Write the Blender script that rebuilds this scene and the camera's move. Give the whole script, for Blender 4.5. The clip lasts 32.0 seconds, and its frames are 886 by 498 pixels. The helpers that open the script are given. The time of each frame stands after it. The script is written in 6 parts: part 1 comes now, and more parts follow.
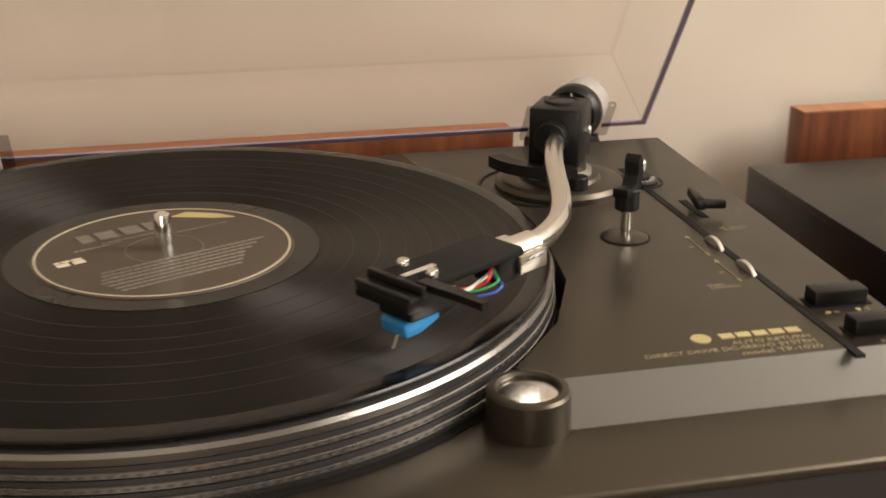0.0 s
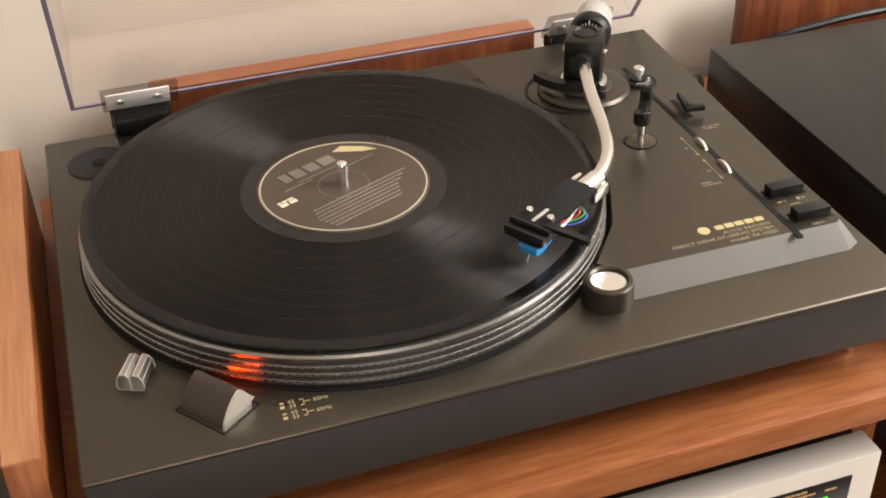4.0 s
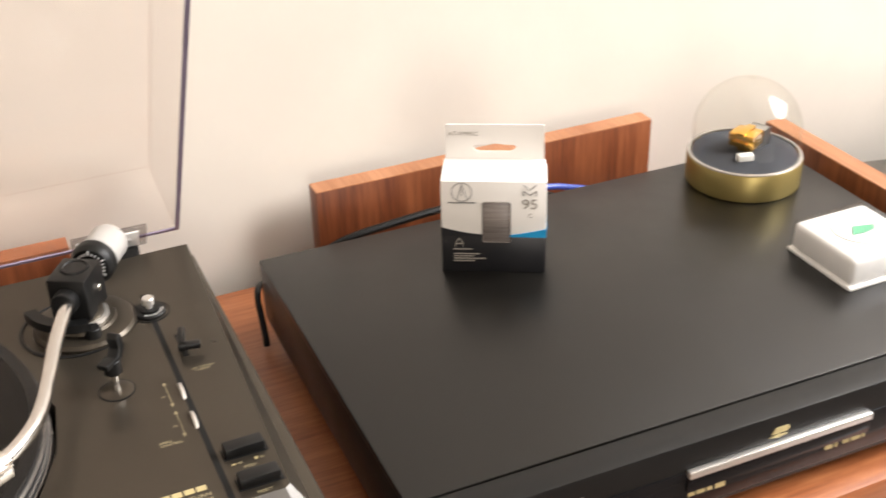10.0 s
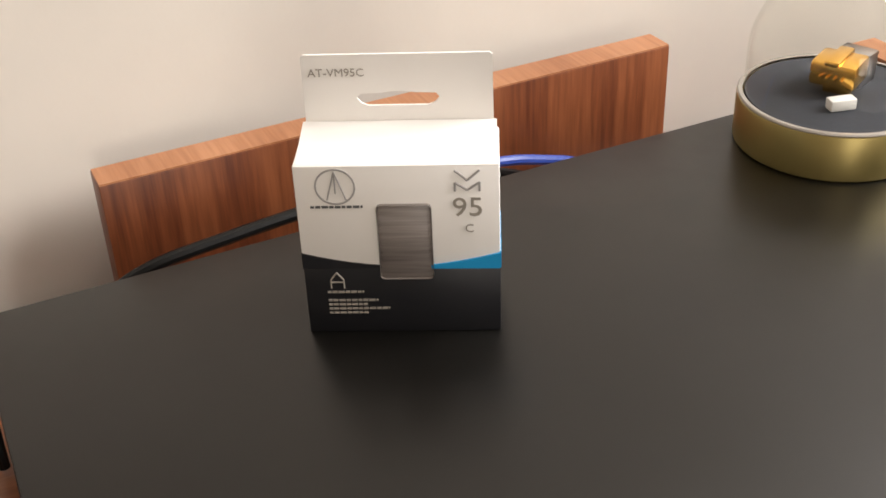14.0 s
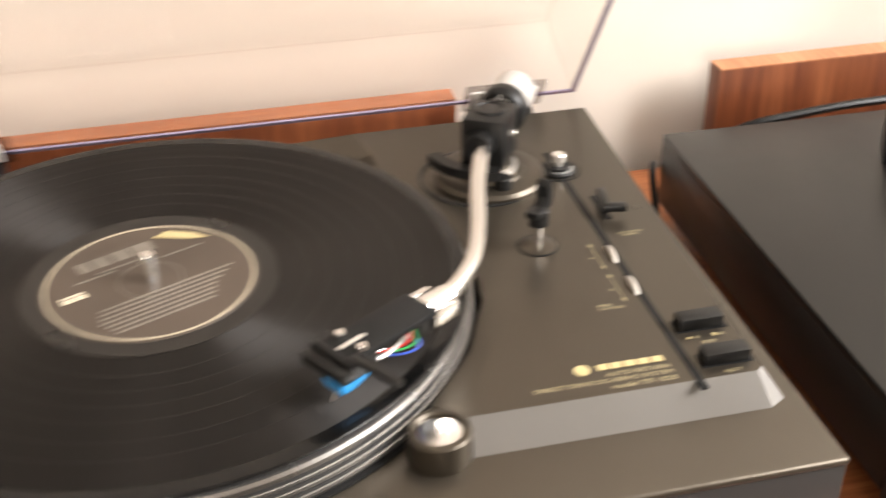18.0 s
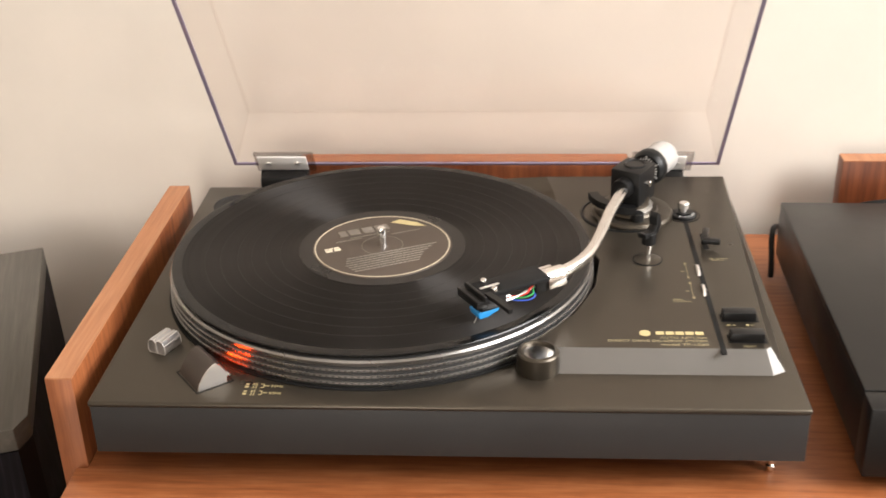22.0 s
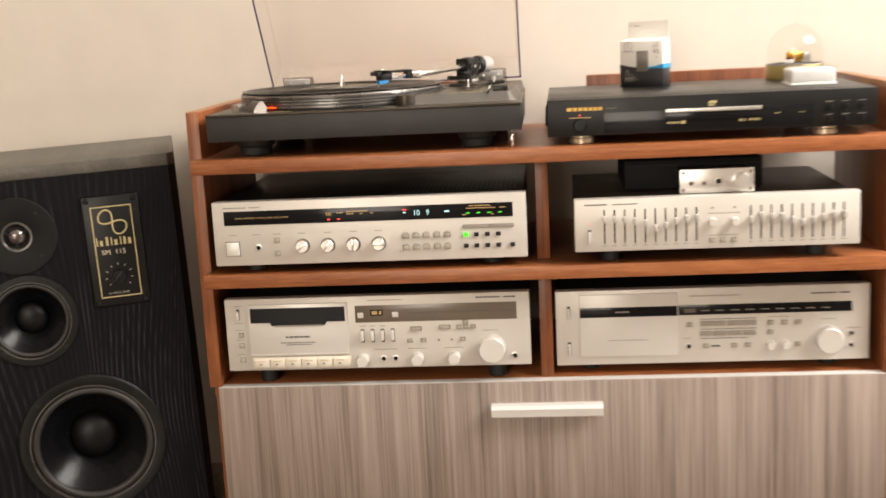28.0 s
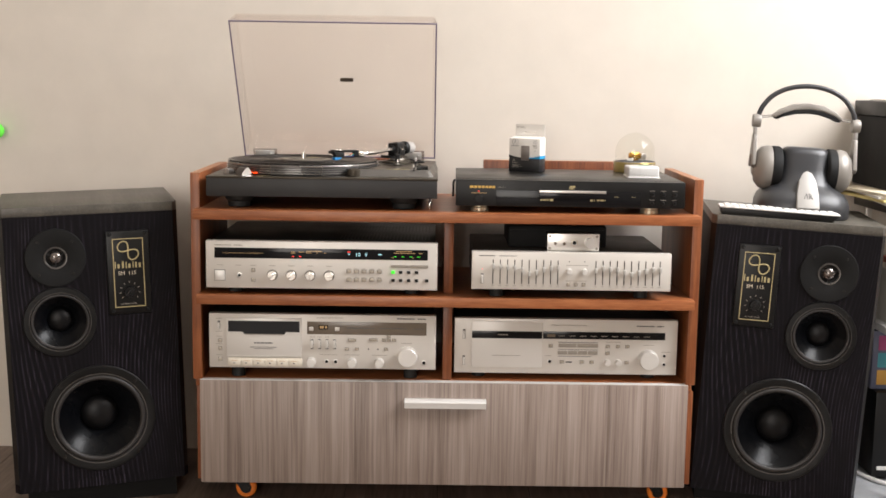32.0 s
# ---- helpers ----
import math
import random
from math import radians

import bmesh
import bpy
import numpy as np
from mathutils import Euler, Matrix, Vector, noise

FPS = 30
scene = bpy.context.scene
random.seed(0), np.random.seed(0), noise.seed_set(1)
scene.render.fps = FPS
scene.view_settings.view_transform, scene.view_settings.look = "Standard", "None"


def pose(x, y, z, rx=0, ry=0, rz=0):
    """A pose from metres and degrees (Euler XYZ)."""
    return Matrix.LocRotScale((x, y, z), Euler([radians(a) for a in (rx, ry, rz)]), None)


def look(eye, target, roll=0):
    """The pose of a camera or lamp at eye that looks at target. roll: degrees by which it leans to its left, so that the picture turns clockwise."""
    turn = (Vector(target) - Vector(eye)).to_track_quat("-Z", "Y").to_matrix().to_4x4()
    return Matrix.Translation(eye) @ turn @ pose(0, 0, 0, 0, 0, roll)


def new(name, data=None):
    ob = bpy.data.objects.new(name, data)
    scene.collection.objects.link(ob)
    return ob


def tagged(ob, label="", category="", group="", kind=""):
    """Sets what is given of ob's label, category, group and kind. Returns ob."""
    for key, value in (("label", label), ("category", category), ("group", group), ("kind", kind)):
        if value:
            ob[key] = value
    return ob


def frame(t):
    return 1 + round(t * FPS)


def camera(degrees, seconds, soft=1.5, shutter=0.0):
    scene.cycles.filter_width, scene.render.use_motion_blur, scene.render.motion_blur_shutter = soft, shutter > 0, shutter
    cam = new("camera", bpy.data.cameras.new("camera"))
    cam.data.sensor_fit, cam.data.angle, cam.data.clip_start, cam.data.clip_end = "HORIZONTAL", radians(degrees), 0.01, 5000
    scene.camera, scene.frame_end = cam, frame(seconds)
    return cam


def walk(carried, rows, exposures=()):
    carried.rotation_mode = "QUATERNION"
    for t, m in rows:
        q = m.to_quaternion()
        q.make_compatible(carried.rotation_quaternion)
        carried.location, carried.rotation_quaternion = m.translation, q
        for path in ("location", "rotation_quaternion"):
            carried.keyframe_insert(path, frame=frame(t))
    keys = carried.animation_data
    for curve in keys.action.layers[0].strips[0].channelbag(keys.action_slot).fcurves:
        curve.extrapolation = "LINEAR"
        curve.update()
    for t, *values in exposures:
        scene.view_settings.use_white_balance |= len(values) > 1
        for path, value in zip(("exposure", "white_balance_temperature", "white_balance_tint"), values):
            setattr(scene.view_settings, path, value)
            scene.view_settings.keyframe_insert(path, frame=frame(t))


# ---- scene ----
# The camera's way: seconds, eye, point looked at, lean
LENS = 41.20
PATH = [
    (0, (0.2015, -0.2592, 0.8471), (0.4064, 0.6554, 0.4986), -0.10),
    (0.5, (0.1472, -0.2803, 0.8677), (0.4327, 0.6051, 0.5009), -0.59),
    (1, (0.1269, -0.3006, 0.9076), (0.4343, 0.5615, 0.5048), -0.65),
    (1.5, (0.1157, -0.3243, 0.9628), (0.4297, 0.4898, 0.4743), -0.49),
    (2, (0.0891, -0.3464, 1.0079), (0.3849, 0.4561, 0.4898), -1.00),
    (2.5, (0.0839, -0.3660, 1.0340), (0.3478, 0.4297, 0.4888), -1.64),
    (3, (0.0809, -0.3728, 1.0472), (0.3306, 0.4164, 0.4862), -1.70),
    (3.5, (0.0740, -0.3857, 1.0501), (0.3218, 0.4035, 0.4882), -1.59),
    (4, (0.0689, -0.3920, 1.0464), (0.3130, 0.3926, 0.4765), -1.93),
    (4.5, (0.0685, -0.3963, 1.0462), (0.3175, 0.3837, 0.4721), -2.33),
    (6.5, (0.0710, -0.4069, 1.0492), (0.3193, 0.3809, 0.4855), -3.13),
    (7, (0.0938, -0.4084, 1.0518), (0.3365, 0.3826, 0.4902), -3.39),
    (7.5, (0.1569, -0.4044, 1.0553), (0.3978, 0.3911, 0.4993), -3.99),
    (8, (0.2175, -0.3995, 1.0632), (0.4756, 0.3950, 0.5135), -3.44),
    (8.5, (0.2656, -0.3917, 1.0718), (0.5348, 0.4015, 0.5257), -2.68),
    (9, (0.3063, -0.3805, 1.0764), (0.5872, 0.4175, 0.5432), -2.00),
    (9.5, (0.3335, -0.3824, 1.0763), (0.6431, 0.4183, 0.5634), -1.37),
    (10, (0.3357, -0.3909, 1.0790), (0.6823, 0.4034, 0.5802), -1.63),
    (10.5, (0.3333, -0.3977, 1.0830), (0.7135, 0.3803, 0.5829), -1.78),
    (11, (0.3648, -0.3404, 1.0533), (0.7598, 0.4228, 0.5420), -1.38),
    (11.5, (0.4061, -0.2810, 1.0253), (0.8035, 0.4770, 0.5080), -1.78),
    (12, (0.4376, -0.2294, 0.9960), (0.8274, 0.5302, 0.4753), -2.17),
    (12.5, (0.4628, -0.1752, 0.9673), (0.8431, 0.5823, 0.4367), -2.38),
    (13, (0.4916, -0.1265, 0.9392), (0.8617, 0.6328, 0.4040), -2.45),
    (13.5, (0.5071, -0.0939, 0.9195), (0.8720, 0.6654, 0.3808), -2.37),
    (15.5, (0.5031, -0.0960, 0.9200), (0.8548, 0.6783, 0.3940), -2.30),
    (16, (0.4964, -0.0983, 0.9204), (0.8465, 0.6767, 0.3943), -2.12),
    (16.5, (0.4669, -0.1005, 0.9271), (0.7848, 0.6786, 0.3868), -3.65),
    (17, (0.3194, -0.1766, 0.8873), (0.6874, 0.6483, 0.4583), -2.28),
    (17.5, (0.2794, -0.2366, 0.9337), (0.5287, 0.6007, 0.4470), -2.46),
    (18, (0.2217, -0.3003, 0.9911), (0.4094, 0.5289, 0.4646), -0.84),
    (18.5, (0.1824, -0.3566, 1.0280), (0.3072, 0.4783, 0.4920), 0.90),
    (19, (0.1788, -0.4127, 1.0520), (0.2560, 0.4361, 0.5290), 1.24),
    (19.5, (0.1976, -0.4507, 1.0648), (0.2359, 0.4108, 0.5584), 1.86),
    (20, (0.2353, -0.4456, 1.0606), (0.2297, 0.4182, 0.5568), 1.88),
    (20.5, (0.2807, -0.4399, 1.0555), (0.2203, 0.4311, 0.5680), 1.08),
    (21, (0.3087, -0.4653, 1.0521), (0.2012, 0.4100, 0.5807), -0.17),
    (21.5, (0.2947, -0.5175, 1.0593), (0.2047, 0.3595, 0.5872), -1.26),
    (22, (0.2853, -0.5757, 1.0686), (0.2252, 0.3154, 0.6189), -1.53),
    (22.5, (0.2988, -0.5937, 1.0547), (0.2505, 0.3064, 0.6217), -1.95),
    (23, (0.3206, -0.5953, 1.0407), (0.1985, 0.3041, 0.6211), -4.04),
    (23.5, (0.3405, -0.6117, 0.9941), (0.2033, 0.2934, 0.5916), -4.17),
    (24, (0.3300, -0.6743, 0.9456), (0.2204, 0.2429, 0.5625), -3.49),
    (24.5, (0.3326, -0.7633, 0.8853), (0.2422, 0.1780, 0.5600), -3.06),
    (25, (0.3510, -0.8684, 0.8187), (0.2624, 0.0904, 0.5487), -3.23),
    (25.5, (0.3689, -0.9938, 0.7946), (0.2718, -0.0303, 0.5452), -3.63),
    (27.5, (0.4558, -1.4022, 0.7654), (0.3569, -0.4286, 0.5599), -3.07),
    (28, (0.4967, -1.5983, 0.7743), (0.4059, -0.6205, 0.5855), -2.87),
    (28.5, (0.4831, -1.8137, 0.8236), (0.4369, -0.8321, 0.6382), -2.30),
    (29, (0.5183, -1.9495, 0.8495), (0.4681, -0.9660, 0.6755), -2.09),
    (29.5, (0.4625, -2.0354, 0.8597), (0.4500, -1.0502, 0.6885), -0.40),
    (30, (0.4412, -2.0968, 0.8495), (0.4548, -1.1097, 0.6900), 0.15),
    (30.5, (0.4311, -2.1519, 0.8516), (0.4574, -1.1639, 0.6995), 0.45),
    (31, (0.4340, -2.1946, 0.8583), (0.4584, -1.2071, 0.7028), 0.64),
    (31.5, (0.4474, -2.2095, 0.8429), (0.4636, -1.2198, 0.7006), 0.78),
    (32, (0.4563, -2.2185, 0.8484), (0.4647, -1.2286, 0.7068), 0.87),
]
cam = camera(LENS, 32.0, soft=1.6, shutter=0.8)
# seconds, stops, kelvin, tint
EXPOSURES = [(0.0, -0.35, 7500, 10), (1.0, -0.33, 7200, 10), (2.0, -0.15, 6900, 10), (4.0, 0.2, 6750, 10), (6.5, 0.75, 6800, 10), (8.5, 0.72, 6450, 10), (10.0, 0.32, 6450, 10), (11.0, 0.18, 6450, 10),
             (13.0, -0.1, 6500, 10), (16.0, -0.12, 6500, 10), (17.3, 0.36, 6500, 10), (18.2, 0.74, 6600, 10), (19.0, 0.55, 6450, 10), (21.0, 0.45, 6450, 10), (24.0, 0.47, 6600, 10),
             (25.0, 0.48, 6600, 10), (28.0, 0.25, 7000, 10), (29.0, 0.16, 6600, 10), (30.0, 0.08, 6450, 10), (32.0, -0.05, 6350, 10)]
walk(cam, [(t, look(eye, aim, lean)) for t, eye, aim, lean in PATH], EXPOSURES)

# ---- light ----
world = bpy.data.worlds.new("sky")
scene.world = world
world.use_nodes = True
sky = world.node_tree.nodes.new("ShaderNodeTexSky")
sky.sky_type, sky.sun_disc = "NISHITA", False
sky.sun_elevation, sky.sun_rotation = radians(35), radians(60)
world.node_tree.links.new(sky.outputs["Color"], world.node_tree.nodes["Background"].inputs["Color"])
world.node_tree.nodes["Background"].inputs["Strength"].default_value = 0.1


def area_lamp(name, eye, target, width, height, power, colour):
    data = bpy.data.lights.new(name, "AREA")
    data.shape, data.size, data.size_y, data.energy, data.color = "RECTANGLE", width, height, power, colour
    ob = new(name, data)
    ob.matrix_world = look(eye, target)
    return ob


# daylight through the window opening in the right-hand wall, and through the glazed door behind the camera
area_lamp("window_daylight", (2.24, -0.50, 1.98), (0.35, -0.05, 0.75), 1.45, 1.1, 104, (0.985, 0.96, 0.945))
area_lamp("garden_door_daylight", (-0.6, -5.12, 1.35), (0.2, 0.0, 0.9), 1.5, 2.1, 76, (1.0, 0.905, 0.81))
# ---- materials ----
def material(name):
    m = bpy.data.materials.new(name)
    m.use_nodes = True
    nt = m.node_tree
    return m, nt, nt.nodes["Principled BSDF"]


def node(nt, kind, **inputs):
    n = nt.nodes.new("ShaderNode" + kind)
    for key, value in inputs.items():
        n.inputs[key.replace("_", " ")].default_value = value
    return n


def ramp(nt, fac, stops):
    n = nt.nodes.new("ShaderNodeValToRGB")
    while len(n.color_ramp.elements) < len(stops):
        n.color_ramp.elements.new(0.5)
    for e, (at, c) in zip(n.color_ramp.elements, stops):
        e.position, e.color = at, (*c, 1)
    nt.links.new(fac, n.inputs["Fac"])
    return n


def mapped(nt, scale):
    tc = nt.nodes.new("ShaderNodeTexCoord")
    mp = nt.nodes.new("ShaderNodeMapping")
    mp.inputs["Scale"].default_value = scale
    nt.links.new(tc.outputs["Object"], mp.inputs["Vector"])
    return mp.outputs["Vector"]


def noisy(nt, vector, scale, detail=4.0, rough=0.55):
    n = node(nt, "TexNoise", Scale=scale, Detail=detail, Roughness=rough)
    nt.links.new(vector, n.inputs["Vector"])
    return n.outputs["Fac"]


def bumped(nt, bsdf, height, strength, distance=0.001):
    b = node(nt, "Bump", Strength=strength, Distance=distance)
    nt.links.new(height, b.inputs["Height"])
    nt.links.new(b.outputs["Normal"], bsdf.inputs["Normal"])


def plain(name, colour, rough=0.5, metal=0.0, vary=0.12, grain=900.0, bump=0.04, coat=0.0, spec=0.5, dust=0.0):
    """A solid colour with fine grain, a slow change of tone and a slightly uneven gloss."""
    m, nt, b = material(name)
    v = mapped(nt, (1, 1, 1))
    slow, fine = noisy(nt, v, 14.0), noisy(nt, v, grain, 2.0)
    lo, hi = [tuple(max(0.0, c * (1 + s * vary)) for c in colour) for s in (-1, 1)]
    r = ramp(nt, slow, [(0.3, lo), (0.7, hi)])
    out = r.outputs["Color"]
    if dust:
        mx = nt.nodes.new("ShaderNodeMix")
        mx.data_type = "RGBA"
        sp = ramp(nt, noisy(nt, v, 420.0, 3.0, 0.7), [(0.66, (0, 0, 0)), (0.8, (dust, dust, dust))])
        nt.links.new(sp.outputs["Color"], mx.inputs["Factor"])
        nt.links.new(out, mx.inputs["A"])
        mx.inputs["B"].default_value = (0.5, 0.47, 0.43, 1)
        out = mx.outputs["Result"]
    nt.links.new(out, b.inputs["Base Color"])
    rr = ramp(nt, slow, [(0.3, (max(0.02, rough - 0.06),) * 3), (0.7, (rough + 0.06,) * 3)])
    nt.links.new(rr.outputs["Color"], b.inputs["Roughness"])
    b.inputs["Metallic"].default_value = metal
    b.inputs["Coat Weight"].default_value = coat
    b.inputs["Specular IOR Level"].default_value = spec
    if bump:
        bumped(nt, b, fine, bump, 0.0004)
    return m


def wood(name, dark, mid, light, axis, rough=0.4, size=1.0, contrast=0.12, bump=0.08, spec=0.5, fine=0.45, stretch_by=0.05):
    """Grain that runs along one axis: broad bands, fibres and dark pores."""
    m, nt, b = material(name)
    stretch = [1.0, 1.0, 1.0]
    stretch[axis] = stretch_by
    v = mapped(nt, stretch)
    w = noisy(nt, v, 30.0 * size, 5.0, 0.65)
    f = noisy(nt, v, 260.0 * size, 3.0, 0.7)
    a = nt.nodes.new("ShaderNodeMath")
    a.operation = "MULTIPLY_ADD"
    nt.links.new(f, a.inputs[0])
    a.inputs[1].default_value = fine
    s = nt.nodes.new("ShaderNodeMath")
    s.operation = "MULTIPLY"
    nt.links.new(w, s.inputs[0])
    s.inputs[1].default_value = 1.0 - fine
    nt.links.new(s.outputs[0], a.inputs[2])
    r = ramp(nt, a.outputs[0], [(0.5 - contrast, dark), (0.5, mid), (0.5 + contrast, light)])
    nt.links.new(r.outputs["Color"], b.inputs["Base Color"])
    b.inputs["Roughness"].default_value = rough
    b.inputs["Specular IOR Level"].default_value = spec
    bumped(nt, b, f, bump, 0.0006)
    return m


def ash_material():
    """Black-stained ash: long arched grain lines broken up by fine pores."""
    m, nt, b = material("black ash veneer")
    v = mapped(nt, (1, 1, 0.30))
    wv = node(nt, "TexWave", Scale=34.0, Distortion=85.0, Detail=1.5, Detail_Scale=0.13, Detail_Roughness=0.4)
    wv.wave_type, wv.bands_direction = "BANDS", "X"
    nt.links.new(v, wv.inputs["Vector"])
    lines = ramp(nt, wv.outputs["Fac"], [(0.40, (0, 0, 0)), (1.0, (1, 1, 1))])
    pores = ramp(nt, noisy(nt, mapped(nt, (1, 1, 0.025)), 300.0, 3.0, 0.7), [(0.38, (0.22, 0.22, 0.22)), (0.66, (1, 1, 1))])
    patches = ramp(nt, noisy(nt, v, 9.0, 2.0), [(0.35, (0.42, 0.42, 0.42)), (0.65, (1, 1, 1))])
    one = nt.nodes.new("ShaderNodeMath")
    one.operation = "MULTIPLY"
    nt.links.new(lines.outputs["Color"], one.inputs[0])
    nt.links.new(pores.outputs["Color"], one.inputs[1])
    two = nt.nodes.new("ShaderNodeMath")
    two.operation = "MULTIPLY"
    nt.links.new(one.outputs[0], two.inputs[0])
    nt.links.new(patches.outputs["Color"], two.inputs[1])
    r = ramp(nt, two.outputs[0], [(0.0, (0.0032, 0.0026, 0.0036)), (0.3, (0.0075, 0.0060, 0.0085)), (1.0, (0.050, 0.040, 0.057))])
    nt.links.new(r.outputs["Color"], b.inputs["Base Color"])
    b.inputs["Roughness"].default_value = 0.55
    b.inputs["Specular IOR Level"].default_value = 0.13
    bumped(nt, b, two.outputs[0], 0.2, 0.0005)
    return m


def vinyl_material():
    m, nt, b = material("pressed black vinyl")
    v = mapped(nt, (1, 1, 1))
    ln = nt.nodes.new("ShaderNodeVectorMath")
    ln.operation = "LENGTH"
    flat = nt.nodes.new("ShaderNodeVectorMath")
    flat.operation = "MULTIPLY"
    flat.inputs[1].default_value = (1, 1, 0)
    nt.links.new(v, flat.inputs[0])
    nt.links.new(flat.outputs["Vector"], ln.inputs[0])
    one = nt.nodes.new("ShaderNodeTexNoise")
    one.noise_dimensions = "1D"
    one.inputs["Scale"].default_value, one.inputs["Detail"].default_value = 260.0, 2.0
    nt.links.new(ln.outputs["Value"], one.inputs["W"])
    r = ramp(nt, one.outputs["Fac"], [(0.3, (0.0030, 0.0028, 0.0027)), (0.7, (0.0042, 0.0040, 0.0038))])
    nt.links.new(r.outputs["Color"], b.inputs["Base Color"])
    rr = ramp(nt, one.outputs["Fac"], [(0.35, (0.46,) * 3), (0.65, (0.50,) * 3)])
    nt.links.new(rr.outputs["Color"], b.inputs["Roughness"])
    b.inputs["Anisotropic"].default_value = 1.0
    b.inputs["Specular IOR Level"].default_value = 0.31
    b.inputs["Specular Tint"].default_value = (1.0, 0.93, 0.88, 1)
    b.inputs["Anisotropic Rotation"].default_value = 0.25
    tg = nt.nodes.new("ShaderNodeTangent")
    tg.direction_type, tg.axis = "RADIAL", "Z"
    nt.links.new(tg.outputs["Tangent"], b.inputs["Tangent"])
    return m


def clear(name, tint, gloss=0.03, seen=0.94, rough=0.0):
    """Thin clear plastic or glass: lets nearly all light through, and mirrors a little at a slant."""
    m, nt, b = material(name)
    nt.nodes.remove(b)
    t = node(nt, "BsdfTransparent")
    t.inputs["Color"].default_value = (*[c * seen for c in tint], 1)
    g = node(nt, "BsdfGlossy", Roughness=rough)
    lw = node(nt, "LayerWeight", Blend=0.5)
    fr = ramp(nt, lw.outputs["Facing"], [(0.0, (gloss,) * 3), (0.6, (gloss * 1.8,) * 3), (0.85, (0.22,) * 3)])
    mx = nt.nodes.new("ShaderNodeMixShader")
    nt.links.new(fr.outputs["Color"], mx.inputs["Fac"])
    nt.links.new(t.outputs["BSDF"], mx.inputs[1])
    nt.links.new(g.outputs["BSDF"], mx.inputs[2])
    nt.links.new(mx.outputs["Shader"], nt.nodes["Material Output"].inputs["Surface"])
    return m


def glowing(name, colour, strength):
    m, nt, b = material(name)
    b.inputs["Base Color"].default_value = (*colour, 1)
    b.inputs["Emission Color"].default_value = (*colour, 1)
    b.inputs["Emission Strength"].default_value = strength
    return m


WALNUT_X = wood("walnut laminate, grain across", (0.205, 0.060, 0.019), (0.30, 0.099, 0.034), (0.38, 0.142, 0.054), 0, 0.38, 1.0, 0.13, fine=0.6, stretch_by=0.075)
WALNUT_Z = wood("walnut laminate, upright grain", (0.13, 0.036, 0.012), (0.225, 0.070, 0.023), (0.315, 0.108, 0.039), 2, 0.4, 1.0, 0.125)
# walnut for the back boards, their shade put into a darker, redder colour
SHADED_WALNUT = wood("walnut laminate, darkened as in shade", (0.090, 0.022, 0.008), (0.160, 0.046, 0.016), (0.235, 0.076, 0.028), 2, 0.4, 1.0, 0.125)
EDGE_Y = wood("walnut edge band, front to back", (0.27, 0.105, 0.045), (0.36, 0.155, 0.070), (0.44, 0.205, 0.10), 1, 0.42)
GREY_OAK = wood("grey-brown oak laminate", (0.150, 0.112, 0.093), (0.285, 0.226, 0.193), (0.395, 0.328, 0.288), 2, 0.45, 0.8, 0.135, fine=0.5, stretch_by=0.016)
BLACK_ASH = ash_material()
# ash for the cabinet tops, paled to hold grazing light in its colour
ASH_TOP_LIT = wood("black ash veneer, top paled by grazing light", (0.045, 0.041, 0.034), (0.075, 0.068, 0.056), (0.13, 0.118, 0.098), 1, 0.42, 0.9, 0.2, 0.15)
WALL = plain("warm beige wall paint", (0.64, 0.585, 0.515), 0.75, vary=0.03, grain=260.0, bump=0.12)
CEILING = plain("white ceiling paint", (0.82, 0.8, 0.76), 0.8, vary=0.02)
FLOOR = wood("grey-brown floor planks", (0.085, 0.058, 0.045), (0.16, 0.115, 0.09), (0.23, 0.172, 0.138), 1, 0.4, 0.7)
PLINTH_TOP = plain("bronze-grey satin metal paint", (0.074, 0.063, 0.049), 0.33, 0.75, spec=0.4, vary=0.05, grain=1500.0, bump=0.05)
PLINTH_FACE = plain("charcoal satin paint", (0.026, 0.025, 0.0245), 0.48, vary=0.06, grain=1500.0, spec=0.35)
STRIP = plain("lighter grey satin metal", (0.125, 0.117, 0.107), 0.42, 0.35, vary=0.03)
VINYL = vinyl_material()
DEAD_WAX = plain("smooth vinyl", (0.011, 0.010, 0.009), 0.3, vary=0.1, bump=0.0, spec=0.3)
LEAD_IN = plain("glossy vinyl rim", (0.004, 0.004, 0.004), 0.2, vary=0.1, bump=0.0, spec=0.3)
LABEL_INK = plain("worn silver label print", (0.165, 0.145, 0.12), 0.55, vary=0.35)
LABEL = plain("dark brown paper label", (0.056, 0.041, 0.030), 0.5, vary=0.2)
CREAM_INK = plain("cream print", (0.62, 0.55, 0.42), 0.6)
GREY_INK = plain("faded silver print", (0.30, 0.27, 0.23), 0.6)
GOLD_INK = plain("pale gold print", (0.46, 0.38, 0.19), 0.5)
DIM_GOLD = plain("fine gold print", (0.31, 0.262, 0.15), 0.5)
GAP_VINYL = plain("gap between tracks", (0.009, 0.0085, 0.008), 0.35, vary=0.1, bump=0.0, spec=0.3)
DARK_INK = plain("dark grey print", (0.08, 0.08, 0.08), 0.6)
MID_INK = plain("mid grey print", (0.32, 0.305, 0.29), 0.6)
WHITE_INK = plain("white print", (0.75, 0.75, 0.74), 0.6)
PLATTER = plain("turned aluminium", (0.30, 0.29, 0.28), 0.26, 0.9, vary=0.05)
PLATTER_DARK = plain("dark groove between strobe bands", (0.03, 0.03, 0.03), 0.4)
CHROME = plain("polished chrome", (0.80, 0.79, 0.77), 0.1, 1.0, vary=0.02, bump=0.0)
